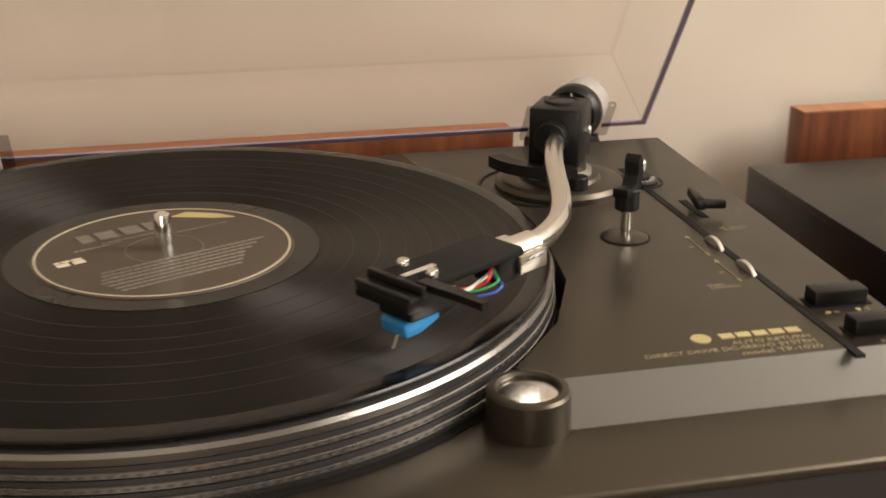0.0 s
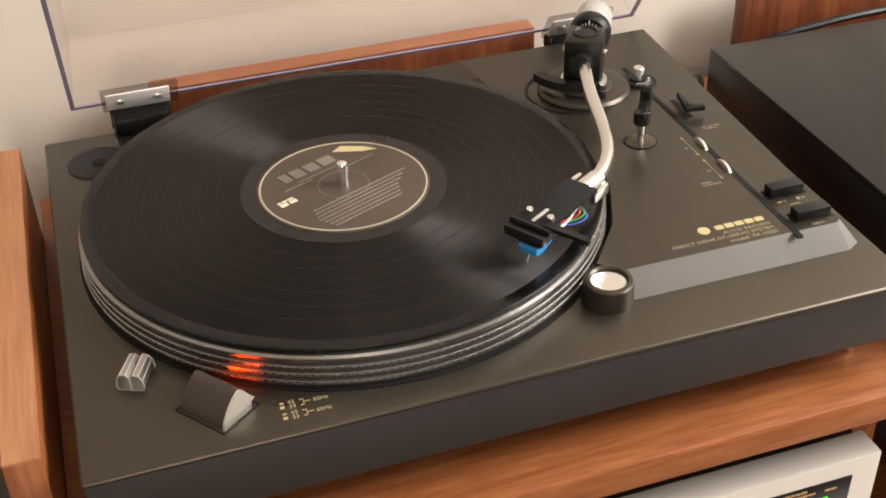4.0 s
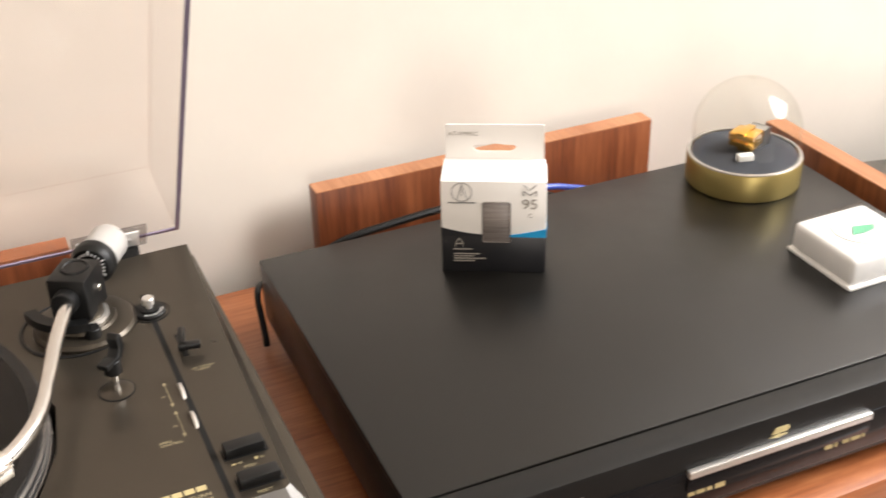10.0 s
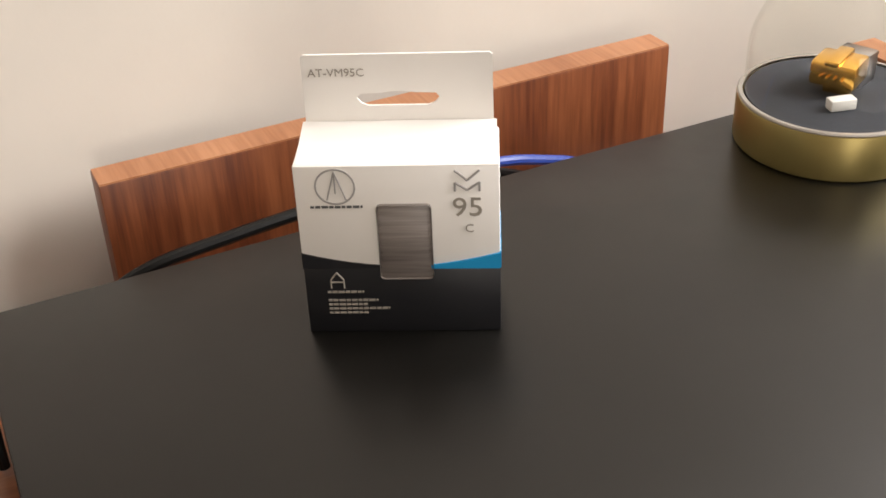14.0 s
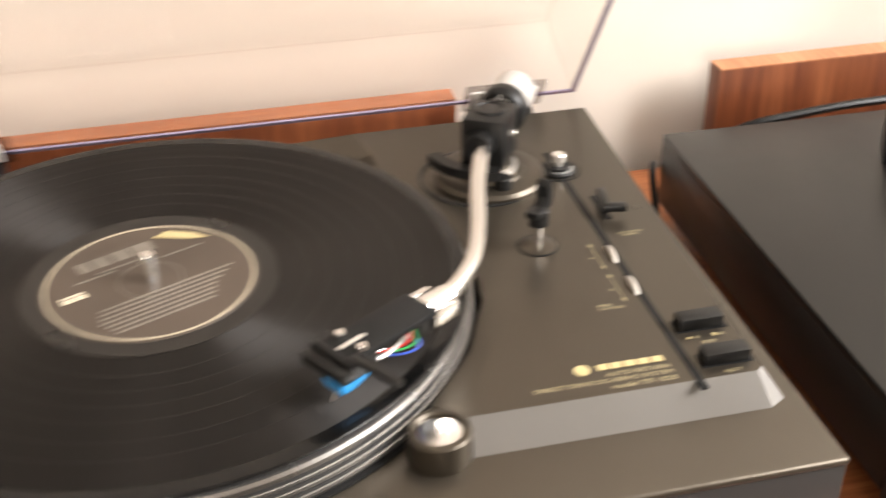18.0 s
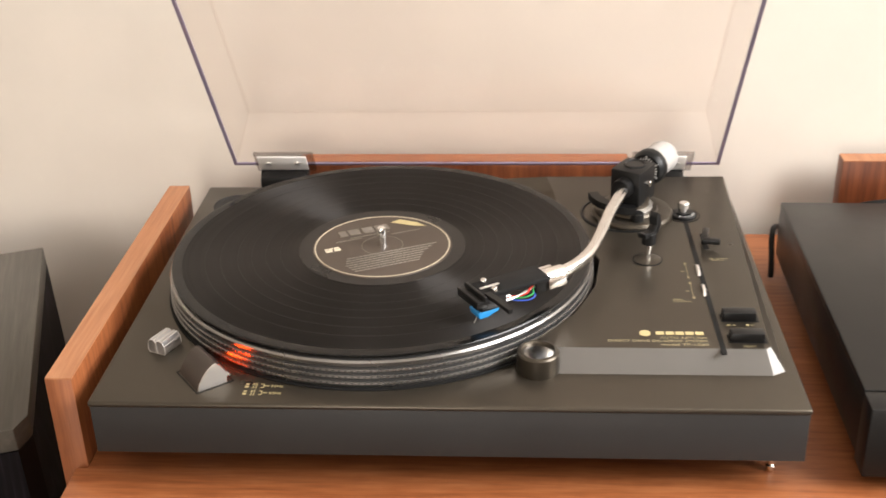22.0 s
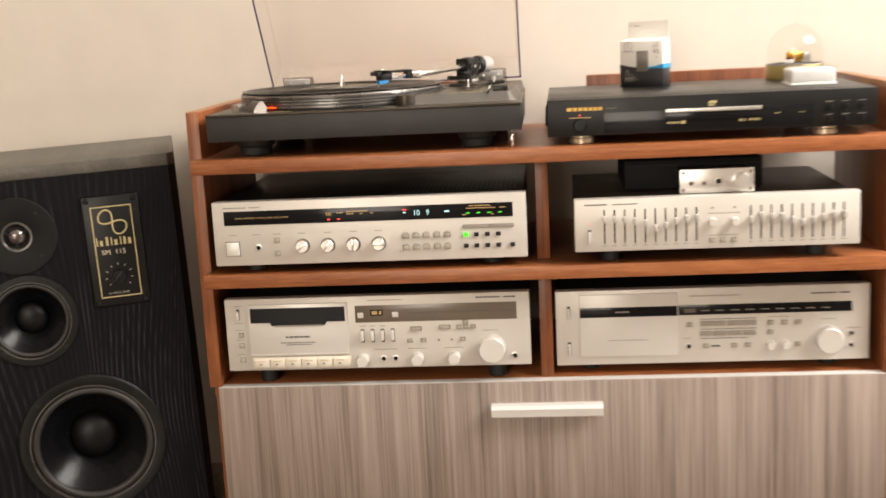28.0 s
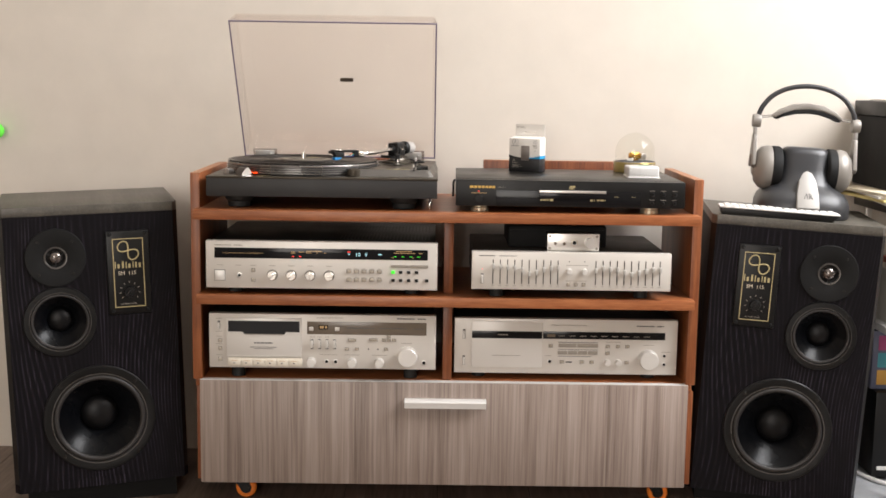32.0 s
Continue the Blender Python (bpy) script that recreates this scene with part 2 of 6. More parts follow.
SATIN_SILVER = plain("satin aluminium", (0.74, 0.72, 0.69), 0.32, 0.85, vary=0.03)
ARM_TUBE = plain("satin nickel tube", (0.74, 0.73, 0.71), 0.2, 1.0, vary=0.02)
BLACK_PLASTIC = plain("black plastic", (0.006, 0.006, 0.006), 0.4, vary=0.15, dust=0.012, spec=0.3)
BLACK_MATT = plain("matt black", (0.006, 0.006, 0.006), 0.7, vary=0.1, spec=0.25)
BLACK_METAL = plain("black enamelled sheet steel", (0.012, 0.0105, 0.009), 0.36, vary=0.06, grain=2600.0, bump=0.06, dust=0.02, spec=0.3)
RUBBER = plain("black rubber", (0.012, 0.012, 0.012), 0.65)
BLUE = plain("blue cartridge plastic", (0.02, 0.22, 0.52), 0.35)
CHAMPAGNE = plain("champagne brushed aluminium", (0.64, 0.607, 0.56), 0.4, 0.15, vary=0.02, grain=1600.0)
CHAMPAGNE_LIGHT = plain("light champagne aluminium", (0.69, 0.668, 0.63), 0.36, 0.15, vary=0.02)
KEY_TAUPE = plain("taupe key", (0.40, 0.355, 0.29), 0.4)
# for gaps round keys, and for the shadow painted round receiver knobs
GAP_AND_SHADOW = plain("dark key gap and knob shadow", (0.10, 0.085, 0.068), 0.6)
KNOB_SILVER = plain("turned silver knob", (0.72, 0.69, 0.64), 0.24, 0.85, vary=0.02)
CREAM_KEY = plain("cream key", (0.74, 0.69, 0.59), 0.45)
WINDOW_BLACK = plain("smoked display window", (0.008, 0.008, 0.009), 0.12, vary=0.05, bump=0.0, spec=0.22)
BROWN_WINDOW = plain("bronze display window", (0.16, 0.13, 0.10), 0.2, vary=0.08, bump=0.0)
LID_CLEAR = clear("clear acrylic with a violet cast", (1.0, 0.983, 0.975), gloss=0.02, seen=0.987)
LID_EDGE = plain("polished acrylic edge", (0.24, 0.205, 0.29), 0.12, vary=0.1, bump=0.0)
DOME_CLEAR = clear("clear dome glass", (1.0, 1.0, 0.98), seen=0.985)
FROST = plain("frosted white plastic", (0.72, 0.71, 0.69), 0.35, vary=0.03)
RED_GLOW = glowing("red lamp", (1.0, 0.05, 0.04), 1.1)
ORANGE_GLOW = glowing("neon strobe lamp", (1.0, 0.065, 0.005), 27.0)
GREEN_GLOW = glowing("green lamp", (0.06, 0.75, 0.03), 0.7)
CYAN_GLOW = glowing("pale blue digits", (0.45, 0.78, 0.9), 0.5)
AMBER_INK = plain("amber print", (0.55, 0.36, 0.16), 0.6)
# ---- building tools ----
def part(name, bm, mat, parent, label="", smooth=35.0):
    """Links a bmesh as one mesh object under a thing or a part."""
    me = bpy.data.meshes.new(name)
    bmesh.ops.recalc_face_normals(bm, faces=bm.faces)
    bm.to_mesh(me)
    bm.free()
    mats = mat if isinstance(mat, (list, tuple)) else [mat]
    for m in mats:
        me.materials.append(m)
    if smooth:
        me.polygons.foreach_set("use_smooth", [True] * len(me.polygons))
        me.set_sharp_from_angle(angle=radians(smooth))
    ob = new(name, me)
    ob.parent = parent
    return tagged(ob, label)


def thing(name, place, label, category, group="", turn=0.0):
    ob = new(name)
    ob.empty_display_size = 0.05
    ob.matrix_world = pose(*place, 0, 0, turn)
    return tagged(ob, label, category, group)


def lone(name, bm, mat, label, category, group="", kind="", smooth=35.0):
    return tagged(part(name, bm, mat, None, "", smooth), label, category, group, kind)


def box(x0, x1, y0, y1, z0, z1, bevel=0.0, seg=2):
    bm = bmesh.new()
    add_box(bm, x0, x1, y0, y1, z0, z1)
    if bevel:
        bmesh.ops.bevel(bm, geom=bm.edges[:], offset=bevel, segments=seg, profile=0.5, affect="EDGES")
    return bm


def add_box(bm, x0, x1, y0, y1, z0, z1):
    m = Matrix.Translation(((x0 + x1) / 2, (y0 + y1) / 2, (z0 + z1) / 2)) @ Matrix.Diagonal((x1 - x0, y1 - y0, z1 - z0, 1))
    return bmesh.ops.create_cube(bm, size=1.0, matrix=m)["verts"]


AXIS = {"z": Matrix.Identity(4), "y": Matrix.Rotation(radians(90), 4, "X"), "x": Matrix.Rotation(radians(90), 4, "Y")}


def lathe(profile, place=(0, 0, 0), axis="z", seg=48, bm=None):
    """Turns a profile of (radius, height) round an axis; "y" runs towards the viewer."""
    bm = bm or bmesh.new()
    m = Matrix.Translation(place) @ AXIS[axis]
    rings = []
    for r, h in profile:
        if r < 1e-6:
            rings.append([bm.verts.new(m @ Vector((0, 0, h)))])
        else:
            rings.append([bm.verts.new(m @ Vector((r * math.cos(2 * math.pi * i / seg), r * math.sin(2 * math.pi * i / seg), h))) for i in range(seg)])
    for a, b in zip(rings, rings[1:]):
        for i in range(seg):
            j = (i + 1) % seg
            if len(a) == 1 and len(b) == 1:
                continue
            if len(a) == 1:
                bm.faces.new((a[0], b[i], b[j]))
            elif len(b) == 1:
                bm.faces.new((a[i], a[j], b[0]))
            else:
                bm.faces.new((a[i], a[j], b[j], b[i]))
    return bm


def rod(r, h, place, axis="z", seg=24, bevel=0.0, bm=None):
    b = bevel or min(r, h) * 0.08
    return lathe([(0, 0), (r - b, 0), (r, b), (r, h - b), (r - b, h), (0, h)], place, axis, seg, bm)


def prism(outline, low, high, axis="z", bm=None, bevel=0.0):
    """A closed outline pushed along an axis. Outline in (x, y) for z, (x, z) for y, (y, z) for x."""
    bm = bm or bmesh.new()

    def at(p, h):
        return {"z": (p[0], p[1], h), "y": (p[0], h, p[1]), "x": (h, p[0], p[1])}[axis]

    a = [bm.verts.new(at(p, low)) for p in outline]
    b = [bm.verts.new(at(p, high)) for p in outline]
    bm.faces.new(a), bm.faces.new(b)
    for i in range(len(a)):
        j = (i + 1) % len(a)
        bm.faces.new((a[i], a[j], b[j], b[i]))
    if bevel:
        bmesh.ops.recalc_face_normals(bm, faces=bm.faces)
        bmesh.ops.bevel(bm, geom=bm.edges[:], offset=bevel, segments=2, profile=0.5, affect="EDGES")
    return bm


def tube(points, r, seg=12, bm=None, steps=6):
    """A round tube through points, smoothed between them."""
    bm = bm or bmesh.new()
    p = [Vector(q) for q in points]
    path = []
    for i in range(len(p) - 1):
        a, b, c, d = p[max(i - 1, 0)], p[i], p[i + 1], p[min(i + 2, len(p) - 1)]
        for k in range(steps):
            t = k / steps
            path.append(0.5 * (2 * b + (c - a) * t + (2 * a - 5 * b + 4 * c - d) * t * t + (3 * b - a - 3 * c + d) * t ** 3))
    path.append(p[-1])
    side, last = None, None
    for i, q in enumerate(path):
        d = (path[min(i + 1, len(path) - 1)] - path[max(i - 1, 0)]).normalized()
        if side is None:
            side = d.orthogonal().normalized()
        side = (side - d * side.dot(d)).normalized()
        up = d.cross(side)
        ring = [bm.verts.new(q + r * (math.cos(2 * math.pi * k / seg) * side + math.sin(2 * math.pi * k / seg) * up)) for k in range(seg)]
        if last:
            for k in range(seg):
                bm.faces.new((last[k], last[(k + 1) % seg], ring[(k + 1) % seg], ring[k]))
        else:
            bm.faces.new(ring)
        last = ring
    bm.faces.new(last[::-1])
    return bm


def moved(bm, m):
    bmesh.ops.transform(bm, matrix=m, verts=bm.verts)
    return bm


def ring_arc(r0, r1, a0, a1, low, high, place=(0, 0), seg=24):
    """A flat curved bar between two radii and two angles in degrees."""
    angles = [radians(a0 + (a1 - a0) * i / seg) for i in range(seg + 1)]
    outline = [(place[0] + r1 * math.cos(a), place[1] + r1 * math.sin(a)) for a in angles]
    outline += [(place[0] + r0 * math.cos(a), place[1] + r0 * math.sin(a)) for a in reversed(angles)]
    return prism(outline, low, high)


UPRIGHT = Matrix.Rotation(radians(90), 4, "X")


def lettering(text, size, place, mat, parent, flat=False, turn=0.0, align="LEFT", stretch=1.0, name="lettering"):
    """Words as thin raised print: on an upright front, or flat on top."""
    cu = bpy.data.curves.new(name, "FONT")
    cu.body, cu.size, cu.extrude, cu.align_x, cu.resolution_u = text, size, 0.00012, align, 3
    src = bpy.data.objects.new(name, cu)
    me = bpy.data.meshes.new_from_object(src)
    bpy.data.objects.remove(src)
    m = Matrix.Translation(place) @ (Matrix.Identity(4) if flat else UPRIGHT) @ Matrix.Rotation(radians(turn), 4, "Z") @ Matrix.Diagonal((stretch, 1, 1, 1))
    me.transform(m)
    me.materials.clear()
    me.materials.append(mat)
    ob = new(name, me)
    ob.parent = parent
    return ob


def bars(parent, mat, rows, y=-0.0003, name="printed_line"):
    """Small print that cannot be read: a broken bar for each row of (x, z, width, height)."""
    for x, z, w, h in rows:
        bm = bmesh.new()
        at = x
        k = 0
        while at < x + w - 1e-5:
            step = min(h * (1.6 + 1.2 * ((k * 7 + int(x * 1e4)) % 5) / 4), x + w - at)
            add_box(bm, at, at + step, y, y + 0.0004, z, z + h)
            at += step + h * 0.5
            k += 1
        tagged(part(name, bm, mat, parent, smooth=0), kind="stuff" if k > 3 else "")


def flat_bars(parent, mat, rows, z, turn=0.0, name="printed_line"):
    """The same, lying on a level surface at height z: rows of (x, y, width, depth)."""
    for x, y, w, h in rows:
        bm = bmesh.new()
        at, k = 0.0, 0
        while at < w - 1e-5:
            step = min(h * (1.6 + 1.2 * ((k * 7 + int(x * 1e4)) % 5) / 4), w - at)
            add_box(bm, at, at + step, 0, h, z, z + 0.0003)
            at += step + h * 0.5
            k += 1
        moved(bm, Matrix.Translation((x, y, 0)) @ Matrix.Rotation(radians(turn), 4, "Z"))
        tagged(part(name, bm, mat, parent, smooth=0), kind="stuff" if k > 3 else "")
# ---- the room ----
def setting(name, bm, mat, label="", category="structure"):
    return lone(name, bm, mat, label or name.replace("_", " "), category, kind="structure", smooth=0)


X0, X1, Y0, Y1, ZC = -2.6, 2.3, -5.2, 0.41, 2.7
setting("wall_north", box(X0 - 0.1, X1 + 0.1, Y1, Y1 + 0.1, 0, ZC), WALL, "plain warm beige painted wall behind the rack", "wall")
setting("wall_west", box(X0 - 0.1, X0, Y0, Y1, 0, ZC), WALL, "plain beige wall beside the left speaker", "wall")
bm = bmesh.new()
for y0, y1, z0, z1 in ((Y0, -1.25, 0, ZC), (0.25, Y1, 0, ZC), (-1.25, 0.25, 0, 1.40), (-1.25, 0.25, 2.56, ZC)):
    add_box(bm, X1, X1 + 0.1, y0, y1, z0, z1)
setting("wall_east", bm, WALL, "beige wall with a window opening", "wall")
bm = bmesh.new()
for x0, x1, z0, z1 in ((X0 - 0.1, -1.35, 0, ZC), (0.15, X1 + 0.1, 0, ZC), (-1.35, 0.15, 2.3, ZC)):
    add_box(bm, x0, x1, Y0 - 0.1, Y0, z0, z1)
setting("wall_south", bm, WALL, "beige wall with a door opening", "wall")
setting("ceiling", box(X0 - 0.1, X1 + 0.1, Y0 - 0.1, Y1 + 0.1, ZC, ZC + 0.1), CEILING, "plain white ceiling", "ceiling")
setting("floor", box(X0 - 0.1, X1 + 0.1, Y0 - 0.1, Y1 + 0.1, -0.1, -0.003), BLACK_MATT, "dark floor under the planks", "floor")

# ---- the rack ----
RX0, RX1, RB = -0.011, 0.975, 0.386
rack = thing("hifi_rack", (0, 0, 0), "walnut laminate hi-fi rack with a grey oak drawer on orange castors", "rack")


def shelf_outline(nose, y_nose):
    return [(nose, y_nose), (0.9645 - nose, y_nose), (0.9645 - nose, 0.034), (0.9565, 0.034), (0.9565, RB - 0.001), (0.0075, RB - 0.001), (0.0075, 0.034), (nose, 0.034)]


part("shelf", prism(shelf_outline(0.0, 0.0), 0.581, 0.600, bevel=0.0008), WALNUT_X, rack, "top shelf of reddish walnut laminate")
part("shelf", prism(shelf_outline(0.004, 0.005), 0.417, 0.436, bevel=0.0008), WALNUT_X, rack)
part("cabinet_top", box(RX0 + 0.002, RX1 - 0.002, 0.0545, RB, 0.2435, 0.2615, 0.0008), WALNUT_X, rack)
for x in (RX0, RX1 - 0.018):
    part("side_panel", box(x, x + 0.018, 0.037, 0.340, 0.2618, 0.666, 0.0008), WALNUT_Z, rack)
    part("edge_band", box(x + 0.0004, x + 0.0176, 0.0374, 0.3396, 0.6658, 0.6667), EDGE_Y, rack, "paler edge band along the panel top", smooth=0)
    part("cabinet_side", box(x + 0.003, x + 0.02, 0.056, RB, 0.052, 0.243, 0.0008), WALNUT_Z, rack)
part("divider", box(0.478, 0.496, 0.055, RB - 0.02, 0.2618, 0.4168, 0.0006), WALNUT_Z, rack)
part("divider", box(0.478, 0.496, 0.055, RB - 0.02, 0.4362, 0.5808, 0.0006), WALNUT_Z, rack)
part("cabinet_base", box(RX0 + 0.022, RX1 - 0.022, 0.056, RB, 0.052, 0.068, 0.0008), WALNUT_X, rack)
for x0, x1 in ((0.098, 0.3835), (0.5645, 0.8610)):
    part("back_board", box(x0, x1, 0.3685, RB, 0.6002, 0.6765, 0.0008), SHADED_WALNUT, rack, "short upright walnut board along the back edge")
    part("edge_band", box(x0 + 0.0004, x1 - 0.0004, 0.3689, RB - 0.0004, 0.6763, 0.6771), WALNUT_X if x0 < 0.3 else EDGE_Y, rack, "pale edge band on the board", smooth=0)
drawer = part("drawer_front", box(0.0022, 0.9625, 0.0360, 0.0540, 0.0515, 0.2600, 0.0012), GREY_OAK, rack, "grey-brown oak drawer front with upright grain")
part("drawer_handle", prism([(0.0358, 0.2125), (0.0358, 0.2285), (0.020, 0.2285), (0.016, 0.2245), (0.0185, 0.2125), (0.0225, 0.2125), (0.0215, 0.2235), (0.0325, 0.2245), (0.0325, 0.2125)], 0.4045, 0.5645, "x"), FROST, drawer, "white metal bar handle")
part("edge_band", box(0.0025, 0.9622, 0.0380, 0.0525, 0.2601, 0.2612), FROST, drawer, "pale edge band")
ORANGE = plain("orange wheel plastic", (0.85, 0.22, 0.02), 0.4)
for x, y in ((0.072, 0.10), (0.912, 0.10), (0.072, 0.34), (0.912, 0.34)):
    c = part("castor", box(x - 0.024, x + 0.024, y - 0.016, y + 0.016, 0.0475, 0.0518, 0.001), CHROME, rack, "steel castor with an orange wheel")
    bm = lathe([(0.006, -0.009), (0.017, -0.009), (0.0205, -0.006), (0.021, 0), (0.0205, 0.006), (0.017, 0.009), (0.006, 0.009)], (x + 0.01, y, 0.0212), "y", 32)
    part("wheel", bm, ORANGE, c, "orange wheel")
    bm = prism([(x - 0.02, 0.0495), (x + 0.018, 0.0495), (x + 0.019, 0.018), (x + 0.003, 0.015)], y - 0.0125, y - 0.0105, "y")
    part("fork", bm, BLACK_PLASTIC, c)
    part("hub", lathe([(0, 0.0105), (0.0105, 0.0105), (0.0115, 0.0090), (0.0115, -0.0090), (0, -0.0090)], (x + 0.01, y, 0.0212), "y", 24), BLACK_PLASTIC, c, "black wheel hub")
    part("axle", rod(0.006, 0.028, (x + 0.01, y + 0.014, 0.021), "y", 16), BLACK_METAL, c)
# ---- the turntable, seen from its front left corner on the shelf ----
tt = thing("turntable", (0.0222, 0.0172, 0.600), "bronze-grey direct drive turntable with its clear lid open", "turntable")
TW, TD, TZ, PZ = 0.4415, 0.330, 0.0625, 0.0755
CX, CY = 0.1675, 0.1705
RISE = 0.002
body = part("plinth", box(0.001, TW - 0.001, 0.001, TD - 0.001, 0.0245, 0.0588, 0.0006), PLINTH_FACE, tt, "charcoal plinth sides")
# top deck with a rounded edge, sunk round the platter
part("deck_plate", box(0, TW, 0, TD, 0.0585, TZ, 0.0018, 3), PLINTH_TOP, tt, "bronze-grey satin top plate")
# raised control panel with a sloping front
bm = bmesh.new()
low = [(0.2905, 0.0375), (0.4252, 0.0375), (0.4335, 0.0425), (0.4400, 0.3265), (0.050, 0.3262), (0.262, 0.2945), (0.290, 0.262), (0.3230, 0.1705), (0.3177, 0.1303), (0.3022, 0.0928), (0.2775, 0.0605), (0.2845, 0.0538)]
high = [(0.2912, 0.0485), (0.4215, 0.0485), (0.4245, 0.051), (0.4365, 0.322), (0.290, 0.3215), (0.295, 0.2925), (0.298, 0.262), (0.3250, 0.1705), (0.3196, 0.1297), (0.3039, 0.0918), (0.2789, 0.0591), (0.2850, 0.0545)]
a = [bm.verts.new((x, y, TZ - 0.0005)) for x, y in low]
b = [bm.verts.new((x, y, PZ)) for x, y in high]
bm.faces.new(b)
for i in range(len(a)):
    j = (i + 1) % len(a)
    f = bm.faces.new((a[i], a[j], b[j], b[i]))
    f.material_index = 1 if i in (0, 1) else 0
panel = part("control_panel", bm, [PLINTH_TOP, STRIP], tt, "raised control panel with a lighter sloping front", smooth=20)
STROBE_SILVER = plain("strobe dot", (0.12, 0.115, 0.11), 0.5, 0.5, vary=0.03)
# platter with its bands of strobe dots
part("platter_well", lathe([(0.1550, TZ + 0.0001), (0.1550, TZ + 0.0010), (0.1495, TZ + 0.0010), (0.1495, TZ + 0.0001)], (CX, CY, 0), seg=128), BLACK_MATT, tt)
platter = part("platter", lathe([(0, 0.0612), (0.1520, 0.0612), (0.1535, 0.0642), (0.1535, 0.0658), (0.1522, 0.0664), (0.1522, 0.0680), (0.1532, 0.0686), (0.1532, 0.0703), (0.1519, 0.0709), (0.1519, 0.0723), (0.1527, 0.0729), (0.1527, 0.0743), (0.1515, 0.0749), (0.1515, 0.0762), (0.1522, 0.0767), (0.1526, 0.0792), (0.1517, 0.0806), (0.1490, 0.0812), (0, 0.0812)], (CX, CY, RISE), seg=180), PLATTER, tt, "cast aluminium platter with four strobe bands", smooth=25)
for r, z in ((0.15310, 0.0672), (0.15270, 0.0716), (0.15220, 0.07555)):
    part("groove", lathe([(r - 0.0016, z - 0.0008), (r + 0.0001, z - 0.0008), (r + 0.0001, z + 0.0008), (r - 0.0016, z + 0.0008)], (CX, CY, RISE), seg=128), PLATTER_DARK, platter)
for r, z, n in ((0.1535, 0.065, 240), (0.1532, 0.06945, 240), (0.1527, 0.0736, 240)):
    bm = bmesh.new()
    for i in range(n):
        w = 2 * math.pi * r / n * 0.42
        q = add_box(bm, -w / 2, w / 2, -r - 0.00008, -r + 0.0002, z - 0.0004, z + 0.0004)
        bmesh.ops.transform(bm, matrix=Matrix.Translation((CX, CY, RISE)) @ Matrix.Rotation(2 * math.pi * i / n, 4, "Z"), verts=q)
    tagged(part("strobe_dots", bm, STROBE_SILVER, platter, "row of small raised strobe dots", smooth=0), kind="stuff")
part("platter_mat", lathe([(0, 0.0812), (0.1475, 0.0812), (0.148, 0.0822), (0, 0.0822)], (CX, CY, RISE), seg=96), RUBBER, platter)
part("spindle", lathe([(0.0036, 0.082), (0.0036, 0.0965), (0.003, 0.0985), (0.0015, 0.0995), (0, 0.0998)], (CX, CY, RISE), seg=24), CHROME, platter, "polished steel spindle")
for x, y in ((0.055, 0.06), (0.376, 0.055), (0.055, 0.28), (0.39, 0.28)):
    part("foot", lathe([(0, 0), (0.021, 0), (0.0225, 0.0015), (0.0225, 0.011), (0.0262, 0.013), (0.0275, 0.0155), (0.0275, 0.0246), (0, 0.0246)], (x, y, 0), seg=40), RUBBER, tt, "round black rubber foot")

# record
record = thing("record", (0.0222 + CX, 0.0172 + CY, 0.600 + 0.0842), "black vinyl record with a dark brown label", "record", turn=24)
part("groove_area", lathe([(0.0036, 0), (0.149, 0), (0.1500, 0.0004), (0.1440, 0.0017), (0.0605, 0.0015)], seg=180), VINYL, record)
part("run_out", lathe([(0.0605, 0.00152), (0.0605, 0.0018), (0.0507, 0.0017), (0.0507, 0.0014)], seg=96), DEAD_WAX, record)
part("lead_in", lathe([(0.1435, 0.0012), (0.1435, 0.00178), (0.1462, 0.0018), (0.149, 0.0019), (0.1505, 0.0017), (0.1509, 0.0011), (0.1507, 0.0005), (0.149, 0.0002)], seg=180), LEAD_IN, record, "glossy lead-in rim")
for r in (0.1275, 0.1165, 0.1045, 0.0945, 0.0845, 0.0740):
    part("band_gap", lathe([(r - 0.0002, 0.0012), (r - 0.0002, 0.00178 - (0.140 - r) * 0.0025), (r + 0.0002, 0.00178 - (0.140 - r) * 0.0025), (r + 0.0002, 0.0012)], seg=128), GAP_VINYL, record)
lab = part("paper_label", lathe([(0.0036, 0.0016), (0.0036, 0.0021), (0.0505, 0.0021), (0.0507, 0.0017)], seg=96), LABEL, record, "dark brown paper label with a cream ring")
part("label_ring", lathe([(0.0483, 0.00205), (0.0483, 0.00235), (0.0493, 0.00235), (0.0493, 0.00205)], seg=96), plain("aged cream print", (0.40, 0.35, 0.26), 0.6), lab)
part("label_ring", lathe([(0.0148, 0.00205), (0.0148, 0.00225), (0.0152, 0.00225), (0.0152, 0.00205)], seg=64), LABEL_INK, lab)
flat_bars(lab, LABEL_INK, [(-0.024, 0.024, 0.0055, 0.009), (-0.0165, 0.024, 0.008, 0.009), (-0.006, 0.024, 0.008, 0.009), (0.004, 0.024, 0.010, 0.009)], 0.0021, name="title_block")
flat_bars(lab, LABEL_INK, [(-0.018, 0.019, 0.03, 0.0011), (-0.03, 0.0165, 0.02, 0.0011), (0.012, 0.014, 0.022, 0.0011)] + [(-0.034 + 0.0012 * abs(i - 3), -0.012 - 0.0034 * i, 0.068 - 0.0034 * i, 0.0012) for i in range(7)], 0.0021)
flat_bars(lab, CREAM_INK, [(-0.041, 0.004, 0.011, 0.003), (-0.041, 0.008, 0.011, 0.0014)], 0.0021, name="side_mark")
